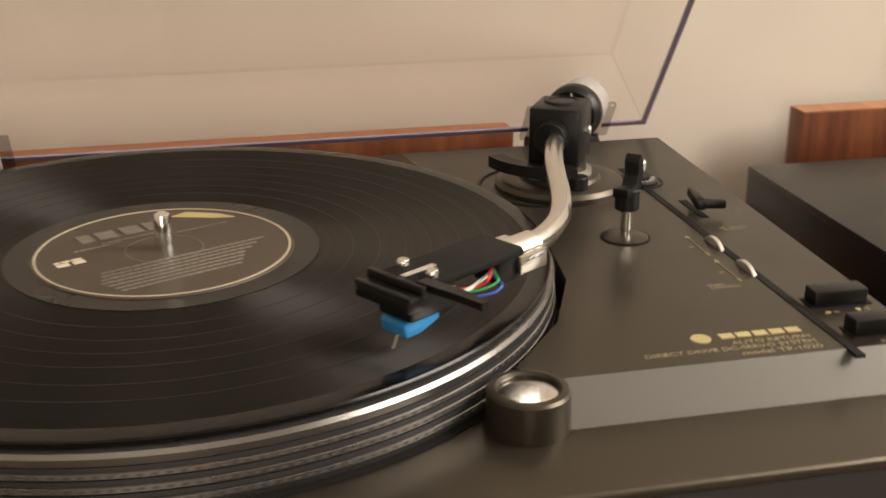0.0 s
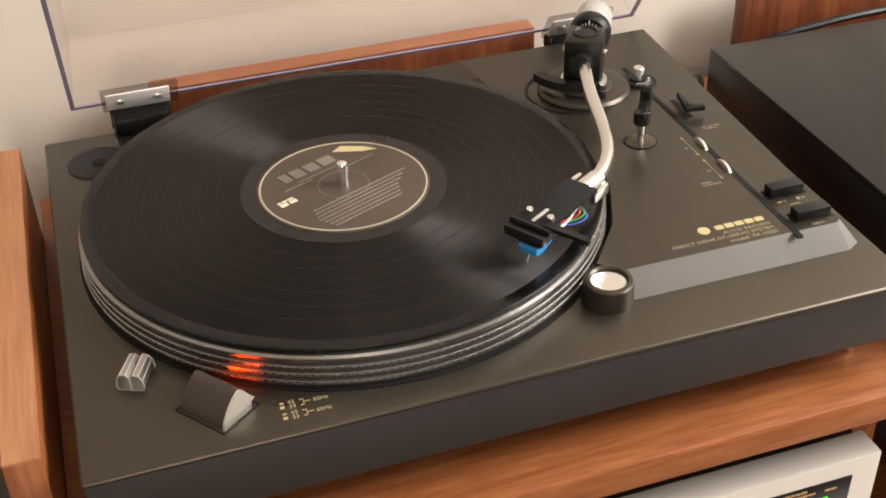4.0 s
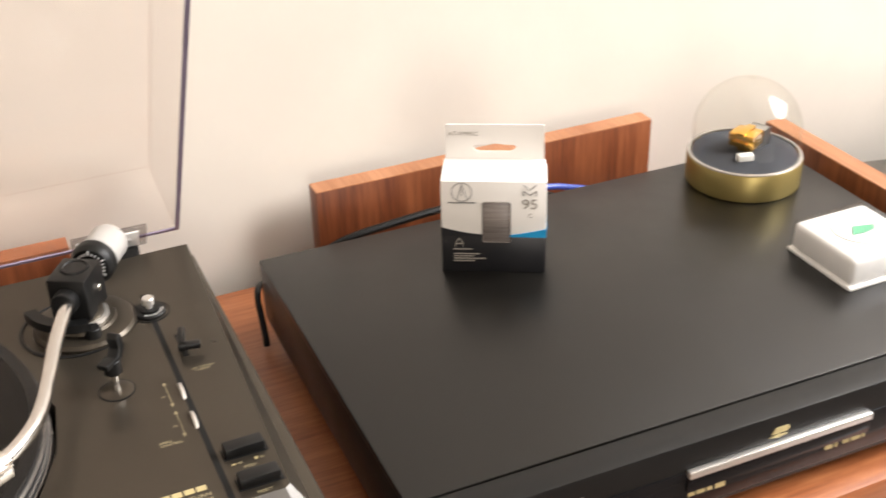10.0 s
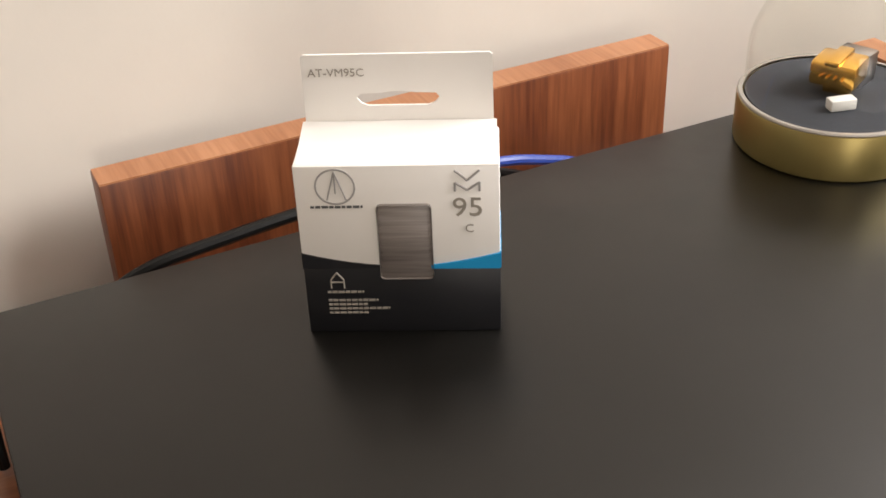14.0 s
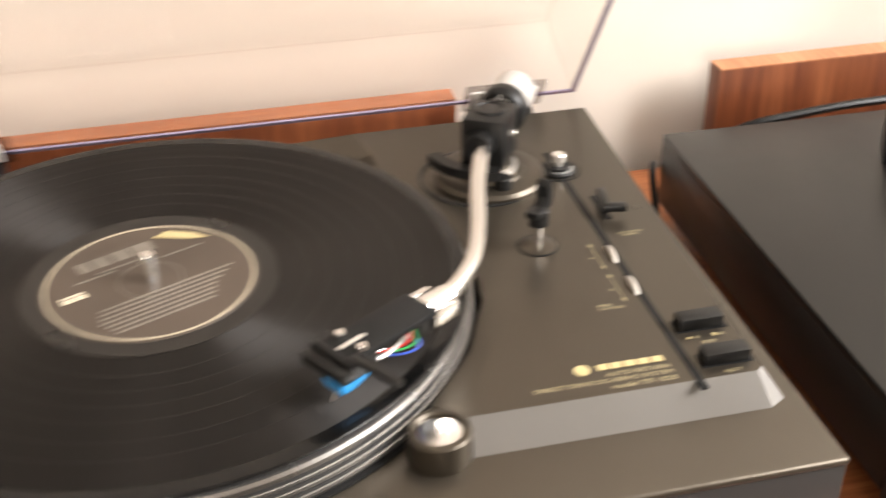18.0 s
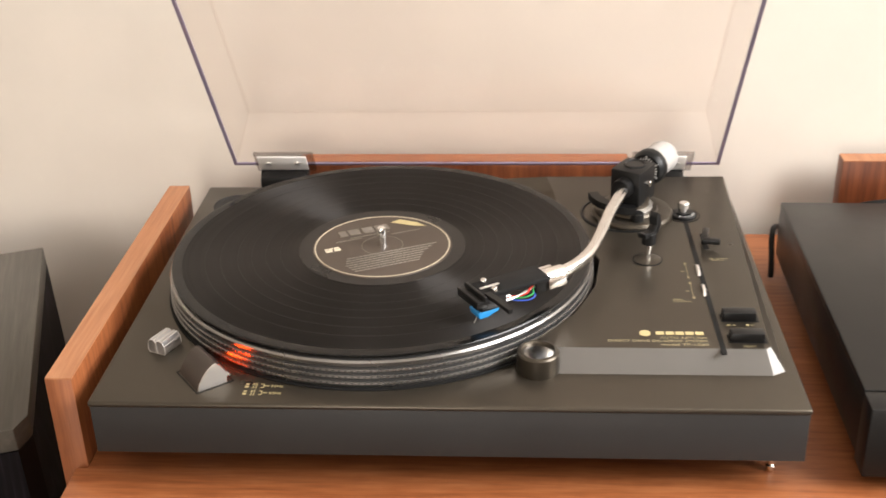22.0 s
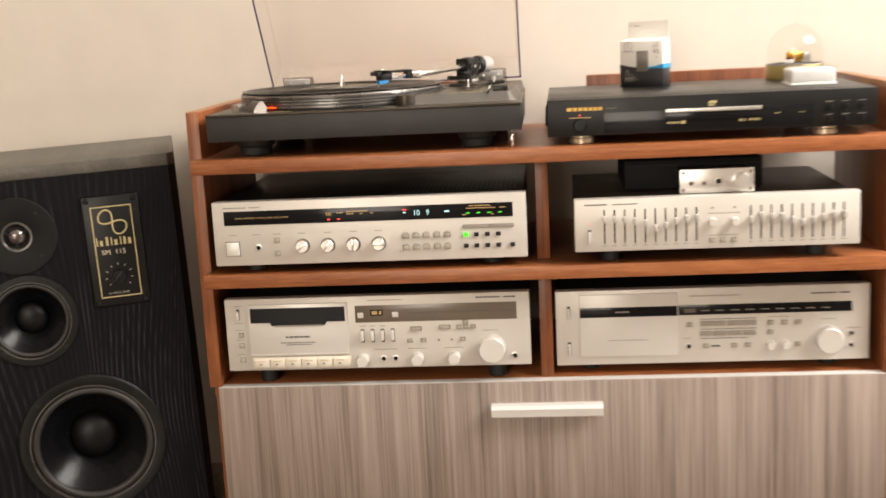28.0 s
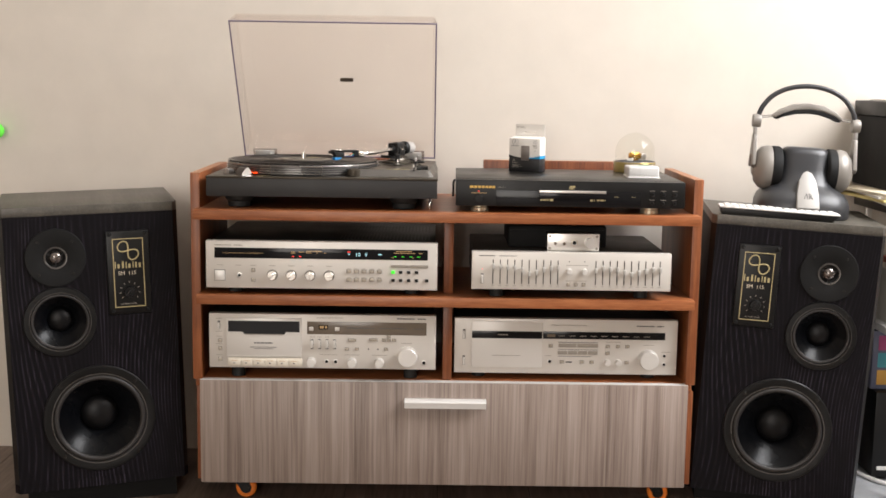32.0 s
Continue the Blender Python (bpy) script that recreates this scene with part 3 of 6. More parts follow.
part("label_emblem", prism([(0.018, 0.034), (0.026, 0.036), (0.036, 0.026), (0.040, 0.018), (0.032, 0.022)], 0.0021, 0.0024), GOLD_INK, lab, "gold swoosh emblem")

# ---- tonearm ----
AX, AY, AZ = 0.3548, 0.2480, 0.1045
part("arm_base_ring", lathe([(0.0345, PZ - 0.001), (0.0345, PZ + 0.0006), (0.0328, PZ + 0.001), (0.0322, PZ + 0.0004), (0.0318, PZ - 0.001)], (AX - 0.0055, AY + 0.001, 0), seg=64), BLACK_PLASTIC, tt)
arm_base = part("arm_base", lathe([(0, PZ), (0.0315, PZ), (0.0315, PZ + 0.0022), (0.0300, PZ + 0.0042), (0.0280, PZ + 0.0048), (0.0200, PZ + 0.0050), (0.0190, PZ + 0.0068), (0.0135, PZ + 0.0072), (0.0128, PZ + 0.011), (0.0128, PZ + 0.017), (0, PZ + 0.017)], (AX, AY, 0), seg=48), PLINTH_TOP, tt, "round tonearm base with a metal collar")
part("collar", lathe([(0.0128, PZ + 0.007), (0.0155, PZ + 0.007), (0.0155, PZ + 0.0095), (0.0128, PZ + 0.0095)], (AX, AY, 0), seg=40), SATIN_SILVER, arm_base)
part("lift_platform", ring_arc(0.0285, 0.0362, 188, 268, PZ + 0.010, PZ + 0.0155, (AX + 0.002, AY + 0.012)), BLACK_PLASTIC, arm_base, "curved black arm lift")
part("lift_pin", rod(0.005, 0.011, (AX + 0.002, AY - 0.0215, PZ), "z", 16), BLACK_PLASTIC, arm_base)
arm = part("tonearm", tube([(AX - 0.0070, AY - 0.0125, AZ), (0.3440, 0.2240, AZ), (0.3335, 0.1920, AZ), (0.3240, 0.1550, AZ), (0.3185, 0.1360, AZ - 0.0005), (0.3110, 0.1185, AZ - 0.001), (0.2990, 0.1025, AZ - 0.0015), (0.2860, 0.0925, AZ - 0.002)], 0.0042, 20, steps=8), ARM_TUBE, tt, "bent satin nickel tonearm tube")
turn = Matrix.Translation((AX, AY, 0)) @ Matrix.Rotation(radians(-31), 4, "Z")
bm = box(-0.0122, 0.0122, -0.0150, 0.0130, AZ - 0.0155, AZ + 0.0125, 0.0014)
housing = part("pivot_housing", moved(bm, turn), BLACK_PLASTIC, arm, "black pivot housing")
part("pivot_cap", moved(lathe([(0, AZ + 0.0125), (0.0088, AZ + 0.0125), (0.0085, AZ + 0.0136), (0.0074, AZ + 0.0138), (0.0066, AZ + 0.0130), (0, AZ + 0.0132)], (0, 0.001, 0)), turn), BLACK_PLASTIC, housing)
for gx in (0.0125, -0.0155):
    part("gimbal_screw", moved(rod(0.0024, 0.003, (gx * 0.92, 0, AZ), "x", 16), turn), CHROME, housing)
part("tube_collar", moved(rod(0.0078, 0.009, (0, -0.0145, AZ), "y", 24), turn), BLACK_PLASTIC, housing)
weight = part("counterweight", moved(lathe([(0, -0.0285), (0.0108, -0.0285), (0.0122, -0.030), (0.0126, -0.034), (0.0126, -0.054), (0.0114, -0.0565), (0.009, -0.0575), (0, -0.0575)], (0, 0, AZ + 0.001), "y", 40), turn), plain("smoky translucent plastic", (0.40, 0.385, 0.365), 0.28, vary=0.05), arm, "pale smoky counterweight")
dial = part("force_dial", moved(lathe([(0.004, -0.0215), (0.0118, -0.0215), (0.0138, -0.0240), (0.0142, -0.0255), (0.0142, -0.0310), (0.004, -0.0310)], (0, 0, AZ + 0.001), "y", 48), turn), BLACK_PLASTIC, arm, "black dial with white tracking force marks")
bm = bmesh.new()
for i in range(24):
    a = 2 * math.pi * i / 24
    q = add_box(bm, -0.0004, 0.0004, -0.0006, 0.0002, 0.0080, 0.0096 if i % 4 else 0.0112)
    bmesh.ops.transform(bm, matrix=turn @ Matrix.Translation((0, 0.0215, AZ + 0.001)) @ Matrix.Rotation(a, 4, "Y"), verts=q)
part("dial_marks", bm, WHITE_INK, dial, smooth=0)

# headshell, pointing along its own line
hs = Matrix.Translation((0.2885, 0.0945, 0)) @ Matrix.Rotation(radians(180 + 33), 4, "Z")
shell = part("headshell", moved(box(0.010, 0.061, -0.0068, 0.0125, 0.1072, 0.1104, 0.0008), hs), BLACK_MATT, arm, "flat black headshell")
part("socket", moved(rod(0.0062, 0.017, (-0.007, 0.001, 0.1028), "x", 24), hs), CHROME, shell, "chrome headshell collar")
for y in (-0.0090, 0.0085):
    part("socket_wing", moved(box(-0.004, 0.0100, y, y + 0.0025, 0.0995, 0.1060, 0.0006), hs), CHROME, shell)
part("socket_block", moved(box(0.0095, 0.019, -0.003, 0.009, 0.0975, 0.1071, 0.001), hs), BLACK_PLASTIC, shell)
bm = prism([(0.0545, 0.0105), (0.0535, 0.0250), (0.0550, 0.0370), (0.0580, 0.0372), (0.0580, 0.0250), (0.0590, 0.0105)], 0.1090, 0.1115)
part("finger_lift", moved(bm, hs), BLACK_PLASTIC, shell, "black finger lift bar")
for x, z in ((0.0602, 0.1118), (0.0658, 0.1098)):
    part("front_rib", moved(box(x, x + 0.0022, -0.0085, 0.0165, 0.1080, z, 0.0006), hs), BLACK_PLASTIC, shell)
part("front_block", moved(box(0.0600, 0.0680, -0.0080, 0.0160, 0.1040, 0.1090, 0.0008), hs), BLACK_PLASTIC, shell)
for y in (-0.0036, 0.0096):
    part("mounting_screw", moved(lathe([(0, 0.1130), (0.0017, 0.1130), (0.0020, 0.1125), (0.0020, 0.1104), (0, 0.1104)], (0.051, y, 0), seg=20), hs), CHROME, shell)
part("screw_plate", moved(box(0.0435, 0.0575, 0.0018, 0.0038, 0.1103, 0.1109, 0.0002), hs), SATIN_SILVER, shell)
cart = part("cartridge", moved(box(0.042, 0.0615, -0.0045, 0.0105, 0.0975, 0.1071, 0.0012), hs), BLACK_PLASTIC, shell, "black cartridge body with a blue stylus holder")
part("stylus_holder", moved(prism([(0.047, 0.0975), (0.0615, 0.0975), (0.0625, 0.0962), (0.0612, 0.0920), (0.0550, 0.0922), (0.047, 0.0948)], -0.0026, 0.0086, "y", bevel=0.0005), hs), BLUE, cart, "bright blue stylus holder")
part("cantilever", moved(tube([(0.060, 0.003, 0.0918), (0.0622, 0.003, 0.0872)], 0.0003, 6), hs), SATIN_SILVER, cart)
RED_WIRE = plain("red wire", (0.55, 0.03, 0.02), 0.4)
GREEN_WIRE = plain("green wire", (0.03, 0.3, 0.08), 0.4)
BLUE_WIRE = plain("blue wire", (0.03, 0.08, 0.45), 0.4)
WHITE_WIRE = plain("white wire", (0.75, 0.74, 0.7), 0.4)
for m, pts, r in ((WHITE_WIRE, [(0.016, 0.0060, 0.1030), (0.026, 0.0085, 0.1025), (0.034, 0.0098, 0.1015), (0.044, 0.0095, 0.1010)], 0.0007),
                  (RED_WIRE, [(0.016, 0.004, 0.1030), (0.024, 0.0095, 0.1045), (0.028, 0.0125, 0.1038), (0.031, 0.0105, 0.1015), (0.036, 0.0085, 0.1015), (0.043, 0.006, 0.1015)], 0.0006),
                  (GREEN_WIRE, [(0.016, 0.002, 0.1030), (0.022, 0.010, 0.1035), (0.025, 0.0138, 0.1025), (0.030, 0.0125, 0.1010), (0.037, 0.0075, 0.1000), (0.043, 0.003, 0.1005)], 0.0005),
                  (BLUE_WIRE, [(0.016, 0.0, 0.1030), (0.022, 0.010, 0.1020), (0.0235, 0.0145, 0.1010), (0.028, 0.0145, 0.0995), (0.035, 0.0100, 0.0990), (0.043, 0.001, 0.1000)], 0.0005)):
    part("lead", moved(tube(pts, r, 8), hs), m, shell)
for y, z in ((0.0098, 0.1012), (0.0065, 0.1016)):
    part("lead_clip", moved(rod(0.0011, 0.005, (0.0375, y, z), "x", 10), hs), SATIN_SILVER, shell)

# ---- arm rest, controls ----
rest = part("arm_rest", rod(0.0022, 0.014, (0.3594, 0.1704, PZ), "z", 16), CHROME, tt, "chrome arm rest post with a black clip")
part("rest_disc", lathe([(0, PZ), (0.0098, PZ), (0.0098, PZ + 0.0006), (0.009, PZ + 0.001), (0, PZ + 0.001)], (0.3594, 0.1704, 0), seg=36), PLINTH_TOP, rest)
part("rest_ring", lathe([(0.0098, PZ - 0.0002), (0.0106, PZ - 0.0002), (0.0106, PZ + 0.0005), (0.0098, PZ + 0.0005)], (0.3594, 0.1704, 0), seg=36), BLACK_MATT, rest)
clip = part("rest_clip", rod(0.0052, 0.009, (0.3594, 0.1704, PZ + 0.013), "z", 20), BLACK_PLASTIC, rest, "black plastic arm clip")
bm = prism([(-0.009, 0.020), (-0.010, 0.0245), (0.001, 0.0225), (0.0045, 0.0265), (0.0035, 0.033), (0.006, 0.036), (0.0095, 0.0335), (0.0105, 0.0255), (0.0065, 0.0195)], -0.0035, 0.0035, "y", bevel=0.0008)
part("clip_hook", moved(bm, Matrix.Translation((0.3594, 0.1704, PZ)) @ Matrix.Rotation(radians(50), 4, "Z")), BLACK_PLASTIC, clip)
SX, SY = 0.3944, 0.2452
skate = part("antiskate_dial", lathe([(0, PZ), (0.0100, PZ), (0.0100, PZ + 0.0015), (0.0092, PZ + 0.0022), (0.006, PZ + 0.0024), (0.006, PZ + 0.0036), (0, PZ + 0.0036)], (SX, SY, 0), seg=40), BLACK_PLASTIC, tt, "black anti-skating dial with a silver knob")
part("skate_knob", lathe([(0, PZ + 0.0036), (0.0020, PZ + 0.0036), (0.0020, PZ + 0.0060), (0.0036, PZ + 0.0065), (0.0038, PZ + 0.0105), (0.0033, PZ + 0.0112), (0, PZ + 0.0113)], (SX, SY, 0), seg=28), SATIN_SILVER, skate)
bm = bmesh.new()
for i in range(9):
    q = add_box(bm, -0.0002, 0.0002, 0.0066, 0.0084, PZ + 0.0022, PZ + 0.0025)
    bmesh.ops.transform(bm, matrix=Matrix.Translation((SX, SY, 0)) @ Matrix.Rotation(radians(150 + i * 14), 4, "Z"), verts=q)
part("skate_marks", bm, WHITE_INK, skate, smooth=0)
part("skate_ring", lathe([(0.0118, PZ - 0.0003), (0.0125, PZ - 0.0003), (0.0125, PZ + 0.0004), (0.0118, PZ + 0.0004)], (SX, SY, 0), seg=40), BLACK_MATT, skate)
part("control_slot", box(0.3928, 0.3962, 0.0425, 0.268, PZ - 0.001, PZ + 0.0003), BLACK_MATT, panel, smooth=0)
for y in (0.1535, 0.1244):
    bm = bmesh.new()
    lathe([(0, -0.0010), (0.0125, -0.0010), (0.0128, -0.0006), (0.0128, 0.0006), (0.0125, 0.0010), (0, 0.0010)], (0.3928, y, PZ - 0.0095), "x", 40, bm)
    part("speed_wheel", bm, SATIN_SILVER, panel, "knurled silver speed wheel")
lever = part("cue_slot", box(0.4020, 0.4058, 0.187, 0.2125, PZ - 0.001, PZ + 0.0003), BLACK_MATT, panel, smooth=0)
part("cue_lever", moved(box(-0.0022, 0.0022, -0.012, 0.010, 0, 0.0045, 0.001), Matrix.Translation((0.4042, 0.1985, PZ + 0.0035)) @ Matrix.Rotation(radians(-12), 4, "Z")), BLACK_PLASTIC, panel, "black cueing lever")
part("cue_grip", moved(box(-0.004, 0.0085, -0.003, 0.0025, 0, 0.004, 0.001), Matrix.Translation((0.4052, 0.1895, PZ + 0.004)) @ Matrix.Rotation(radians(-12), 4, "Z")), BLACK_PLASTIC, panel)
for x, y, text in ((0.3996, 0.083, "speed"), (0.4003, 0.0565, "reject")):
    well = part("button_well", box(x - 0.0012, x + 0.0232, y - 0.0012, y + 0.0085, PZ - 0.001, PZ + 0.0003), BLACK_MATT, panel, smooth=0)
    part("button", box(x, x + 0.0215, y - 0.0006, y + 0.0080, PZ - 0.001, PZ + 0.0062, 0.0009), BLACK_PLASTIC, panel, f"black {text} button")
lettering("SPEED", 0.0026, (0.4065, 0.0725, PZ), DIM_GOLD, panel, True)
lettering("45", 0.0026, (0.4045, 0.0768, PZ), DIM_GOLD, panel, True)
lettering("33", 0.0026, (0.4165, 0.0768, PZ), DIM_GOLD, panel, True)
flat_bars(panel, GOLD_INK, [(0.4012, 0.0770, 0.0024, 0.0010), (0.4137, 0.0768, 0.0018, 0.0020)], PZ, name="speed_mark")
lettering("REJECT", 0.0026, (0.4075, 0.0505, PZ), DIM_GOLD, panel, True)
lettering("SPEED\nCONTROL", 0.0026, (0.3705, 0.1105, PZ), DIM_GOLD, panel, True)
lettering("UP   DOWN\n  CUEING", 0.0024, (0.4035, 0.1715, PZ), DIM_GOLD, panel, True)
for y, t in ((0.1535, "45"), (0.1244, "33")):
    part("scale_line", box(0.3850, 0.3853, y - 0.010, y + 0.010, PZ, PZ + 0.0003), DIM_GOLD, panel, smooth=0)
    lettering(t, 0.0024, (0.3808, y - 0.002, PZ), DIM_GOLD, panel, True)
    part("arrow_mark", prism([(0.3851, y + 0.0125), (0.3840, y + 0.0095), (0.3862, y + 0.0095)], PZ, PZ + 0.0003), DIM_GOLD, panel, smooth=0)
    part("arrow_mark", prism([(0.3851, y - 0.0125), (0.3840, y - 0.0095), (0.3862, y - 0.0095)], PZ, PZ + 0.0003), DIM_GOLD, panel, smooth=0)
part("maker_emblem", lathe([(0, PZ), (0.0036, PZ), (0.0036, PZ + 0.0003), (0, PZ + 0.0003)], (0.3475, 0.0665, 0), seg=28), GOLD_INK, panel)
for i, x in enumerate((0.3545, 0.3608, 0.3671, 0.3734, 0.3797)):
    part("maker_block", box(x, x + 0.0052, 0.0648, 0.0686, PZ, PZ + 0.0003), GOLD_INK, panel, smooth=0)
lettering("AUTO RETURN", 0.0036, (0.3862, 0.0600, PZ), DIM_GOLD, panel, True, align="RIGHT", stretch=1.2)
lettering("DIRECT DRIVE DC-SERVO SYSTEM", 0.0036, (0.3862, 0.0560, PZ), DIM_GOLD, panel, True, align="RIGHT", stretch=1.16)
lettering("model TP-1020", 0.0040, (0.3862, 0.0515, PZ), DIM_GOLD, panel, True, align="RIGHT", stretch=1.2)
# strobe mirror knob by the platter
KX, KY = 0.2786, 0.0434
knob = part("pop_up_lamp", lathe([(0, TZ), (0.0137, TZ), (0.0139, TZ + 0.001), (0.0136, TZ + 0.0128), (0.0128, TZ + 0.0138), (0.0108, TZ + 0.0141), (0.0098, TZ + 0.0133), (0.0098, TZ + 0.0104), (0, TZ + 0.0104)], (KX, KY, 0), seg=48), PLINTH_TOP, tt, "round grey knob with a mirror face")
part("mirror_face", lathe([(0, TZ + 0.0105), (0.0094, TZ + 0.0105), (0.0094, TZ + 0.0122), (0, TZ + 0.0123)], (KX, KY, 0), seg=40), plain("small mirror", (0.82, 0.81, 0.79), 0.14, 1.0, vary=0.0), knob)
# strobe hood beside the platter
sm = Matrix.Translation((0.0672, 0.0128, TZ)) @ Matrix.Rotation(radians(38), 4, "Z")
prof = [(0, 0), (0.0012, 0.004), (0.0045, 0.009), (0.0085, 0.0130), (0.0118, 0.0150), (0.0140, 0.0153), (0.0165, 0.0128), (0.0200, 0.0072), (0.0222, 0.0050), (0.0222, 0.0043), (0.0198, 0.0041), (0.0196, 0)]
hood = part("strobe_hood", moved(prism(prof, 0.0012, 0.028, "y"), sm), plain("dark bronze plastic", (0.042, 0.030, 0.024), 0.42), tt, "dark bronze strobe lamp hood with a silver face")
part("hood_face", moved(prism(prof, 0, 0.0012, "y"), sm), SATIN_SILVER, hood)
part("strobe_lamp", moved(box(0.0197, 0.0206, 0.006, 0.024, 0.0008, 0.0038), sm), ORANGE_GLOW, hood, "glowing orange strobe lamp", smooth=0)
bm = bmesh.new()
for x0, x1, y0, y1 in ((-0.002, 0.0235, -0.002, -0.0012), (-0.002, 0.0235, 0.0292, 0.030), (-0.002, -0.0012, -0.002, 0.030), (0.0227, 0.0235, -0.002, 0.030)):
    add_box(bm, x0, x1, y0, y1, -0.0002, 0.0003)
part("hood_seam", moved(bm, sm), BLACK_MATT, hood, smooth=0)
for i, (t, y) in enumerate((("45", 0.0210), ("33", 0.0177), ("45", 0.0132), ("33", 0.0099))):
    lettering(t, 0.0036, (0.0995, y, TZ), GOLD_INK, tt, True, name="speed_number")
    part("speed_mark", box(0.0955 if i % 2 == 0 else 0.0953, 0.0975, y + 0.0006, y + (0.0016 if i % 2 == 0 else 0.0024), TZ, TZ + 0.0003), GOLD_INK, tt, smooth=0)
for y, t in ((0.0198, "50Hz"), (0.0120, "60Hz")):
    bm = bmesh.new()
    for b4 in ((0.1052, 0.1072, y + 0.0023, y + 0.0027), (0.1052, 0.1072, y - 0.0017, y - 0.0013), (0.1068, 0.1072, y - 0.0017, y + 0.0027), (0.1072, 0.1105, y + 0.0003, y + 0.0007)):
        add_box(bm, *b4, TZ, TZ + 0.0003)
    part("bracket_mark", bm, GOLD_INK, tt, smooth=0)
    lettering(t, 0.0036, (0.1115, y - 0.0008, TZ), GOLD_INK, tt, True, name="mains_number")
part("adaptor_well", lathe([(0.0, TZ + 0.0003), (0.0188, TZ + 0.0003), (0.0192, TZ + 0.0008), (0.0200, TZ + 0.0008), (0.0202, TZ - 0.0002)], (0.033, 0.291, 0), seg=48), RUBBER, tt, "round black adaptor recess")
part("adaptor_hole", lathe([(0, TZ + 0.0002), (0.0045, TZ + 0.0002), (0.0045, TZ + 0.0009), (0.0036, TZ + 0.0011), (0, TZ + 0.0006)], (0.033, 0.291, 0), seg=24), BLACK_MATT, tt)

# ---- lid ----
ST = radians(125)
LL, LDEP, TH = 0.343, 0.052, 0.0030
LX0, LX1 = 0.0215, 0.4360
TAPER, DRAFT = 0.0055, 0.019
lidm = Matrix.Translation((0, 0.3400, 0.0795)) @ Matrix.Rotation(ST, 4, "X")


# in its own frame the lid lies along +y from the hinge, open towards +z, its walls sloping in towards the plate
def lid_wall(ring_a, ring_b):
    """A thin panel between two four-sided outlines."""
    bm = bmesh.new()
    va, vb = [bm.verts.new(p) for p in ring_a], [bm.verts.new(p) for p in ring_b]
    bm.faces.new(va[::-1])
    bm.faces.new(vb)
    for i in range(4):
        bm.faces.new((va[i], va[(i + 1) % 4], vb[(i + 1) % 4], vb[i]))
    return moved(bm, lidm)


def outline(inset, front, z, back=0.0):
    return [(LX0 + inset, back, z), (LX1 - inset, back, z), (LX1 - inset, LL - front, z), (LX0 + inset, LL - front, z)]


rim_o, rim_i = outline(0, 0, 0), outline(TH, TH, 0, TH)
top_o, top_i = outline(TAPER, DRAFT, -LDEP, 0.002), outline(TAPER + TH, DRAFT + TH, -LDEP, 0.002 + TH)
lid = part("lid", lid_wall(outline(TAPER, DRAFT, -LDEP - TH, 0.002), top_o), LID_CLEAR, tt, "clear acrylic lid with dark polished edges, open", smooth=0)
for i, nm in enumerate(("lid_rear", "lid_side", "lid_front", "lid_side")):
    k = (i + 1) % 4
    part(nm, lid_wall([top_o[i], top_o[k], top_i[k], top_i[i]], [rim_o[i], rim_o[k], rim_i[k], rim_i[i]]), LID_CLEAR, lid, smooth=0)
for b6 in ((LX0, LX0 + TH, 0, LL, 0, 0.0012), (LX1 - TH, LX1, 0, LL, 0, 0.0012), (LX0 + TH, LX1 - TH, LL - TH, LL, 0, 0.0012), (LX0 + TH, LX1 - TH, 0, TH, 0, 0.0012)):
    part("lid_rim", moved(box(*b6), lidm), LID_EDGE, lid, "violet polished rim", smooth=0)
part("lid_badge", moved(box(0.2325, 0.2600, 0.163, 0.1725, -LDEP, -LDEP + 0.0008), lidm), plain("tarnished badge", (0.16, 0.13, 0.10), 0.35, 0.5), lid, "small rectangular badge", smooth=0)
HINGE_STEEL = plain("pale hinge steel", (0.76, 0.74, 0.71), 0.45, 0.1, vary=0.06)
for x in (0.043, 0.362):
    h = part("hinge", box(x + 0.004, x + 0.042, 0.319, 0.343, 0.0625, 0.076, 0.003), BLACK_PLASTIC, tt, "black hinge with a clear screw plate")
    part("hinge_barrel", lathe([(0, 0), (0.0072, 0), (0.0072, 0.04), (0, 0.04)], (x + 0.003, 0.336, 0.070), "x", 24), BLACK_PLASTIC, h)
    pl = part("hinge_plate", moved(box(x - 0.001, x + 0.050, -0.003, 0.0225, 0.002, 0.0052, 0.0006), lidm), clear("clear plastic plate", (0.93, 0.92, 0.92), seen=0.8), h)
    part("metal_plate", moved(box(x + 0.002, x + 0.044, 0.001, 0.0205, 0.0053, 0.0066, 0.0004), lidm), HINGE_STEEL, h)
    for dx in (0.011, 0.036):
        part("hinge_screw", moved(lathe([(0, 0.0078), (0.0026, 0.0076), (0.0033, 0.0066), (0, 0.0066)], (x + dx, 0.0108, 0), seg=20), lidm), SATIN_SILVER, h)

# clear plastic stylus cover lying on the deck
cover = thing("stylus_cover", (0.0545, 0.0820, 0.600 + TZ), "small clear ribbed plastic cover lying on the turntable", "plastic cover", turn=66)
cover.matrix_world = cover.matrix_world @ Matrix.Scale(0.78, 4)
CLEAR_PLASTIC = clear("clear moulded plastic", (0.95, 0.93, 0.91), gloss=0.30, seen=0.76, rough=0.3)
PALE_EDGE = plain("pale moulded edge", (0.36, 0.33, 0.30), 0.3, vary=0.15)
half = [(0.0, 0.0105), (0.0025, 0.0125), (0.0062, 0.0120), (0.0085, 0.0085), (0.0090, 0.0030), (0.0078, 0.0)]
section = half + [(-y, z) for y, z in reversed(half)][:-1]
part("shell", prism(section, -0.0105, 0.0105, "x"), CLEAR_PLASTIC, cover)
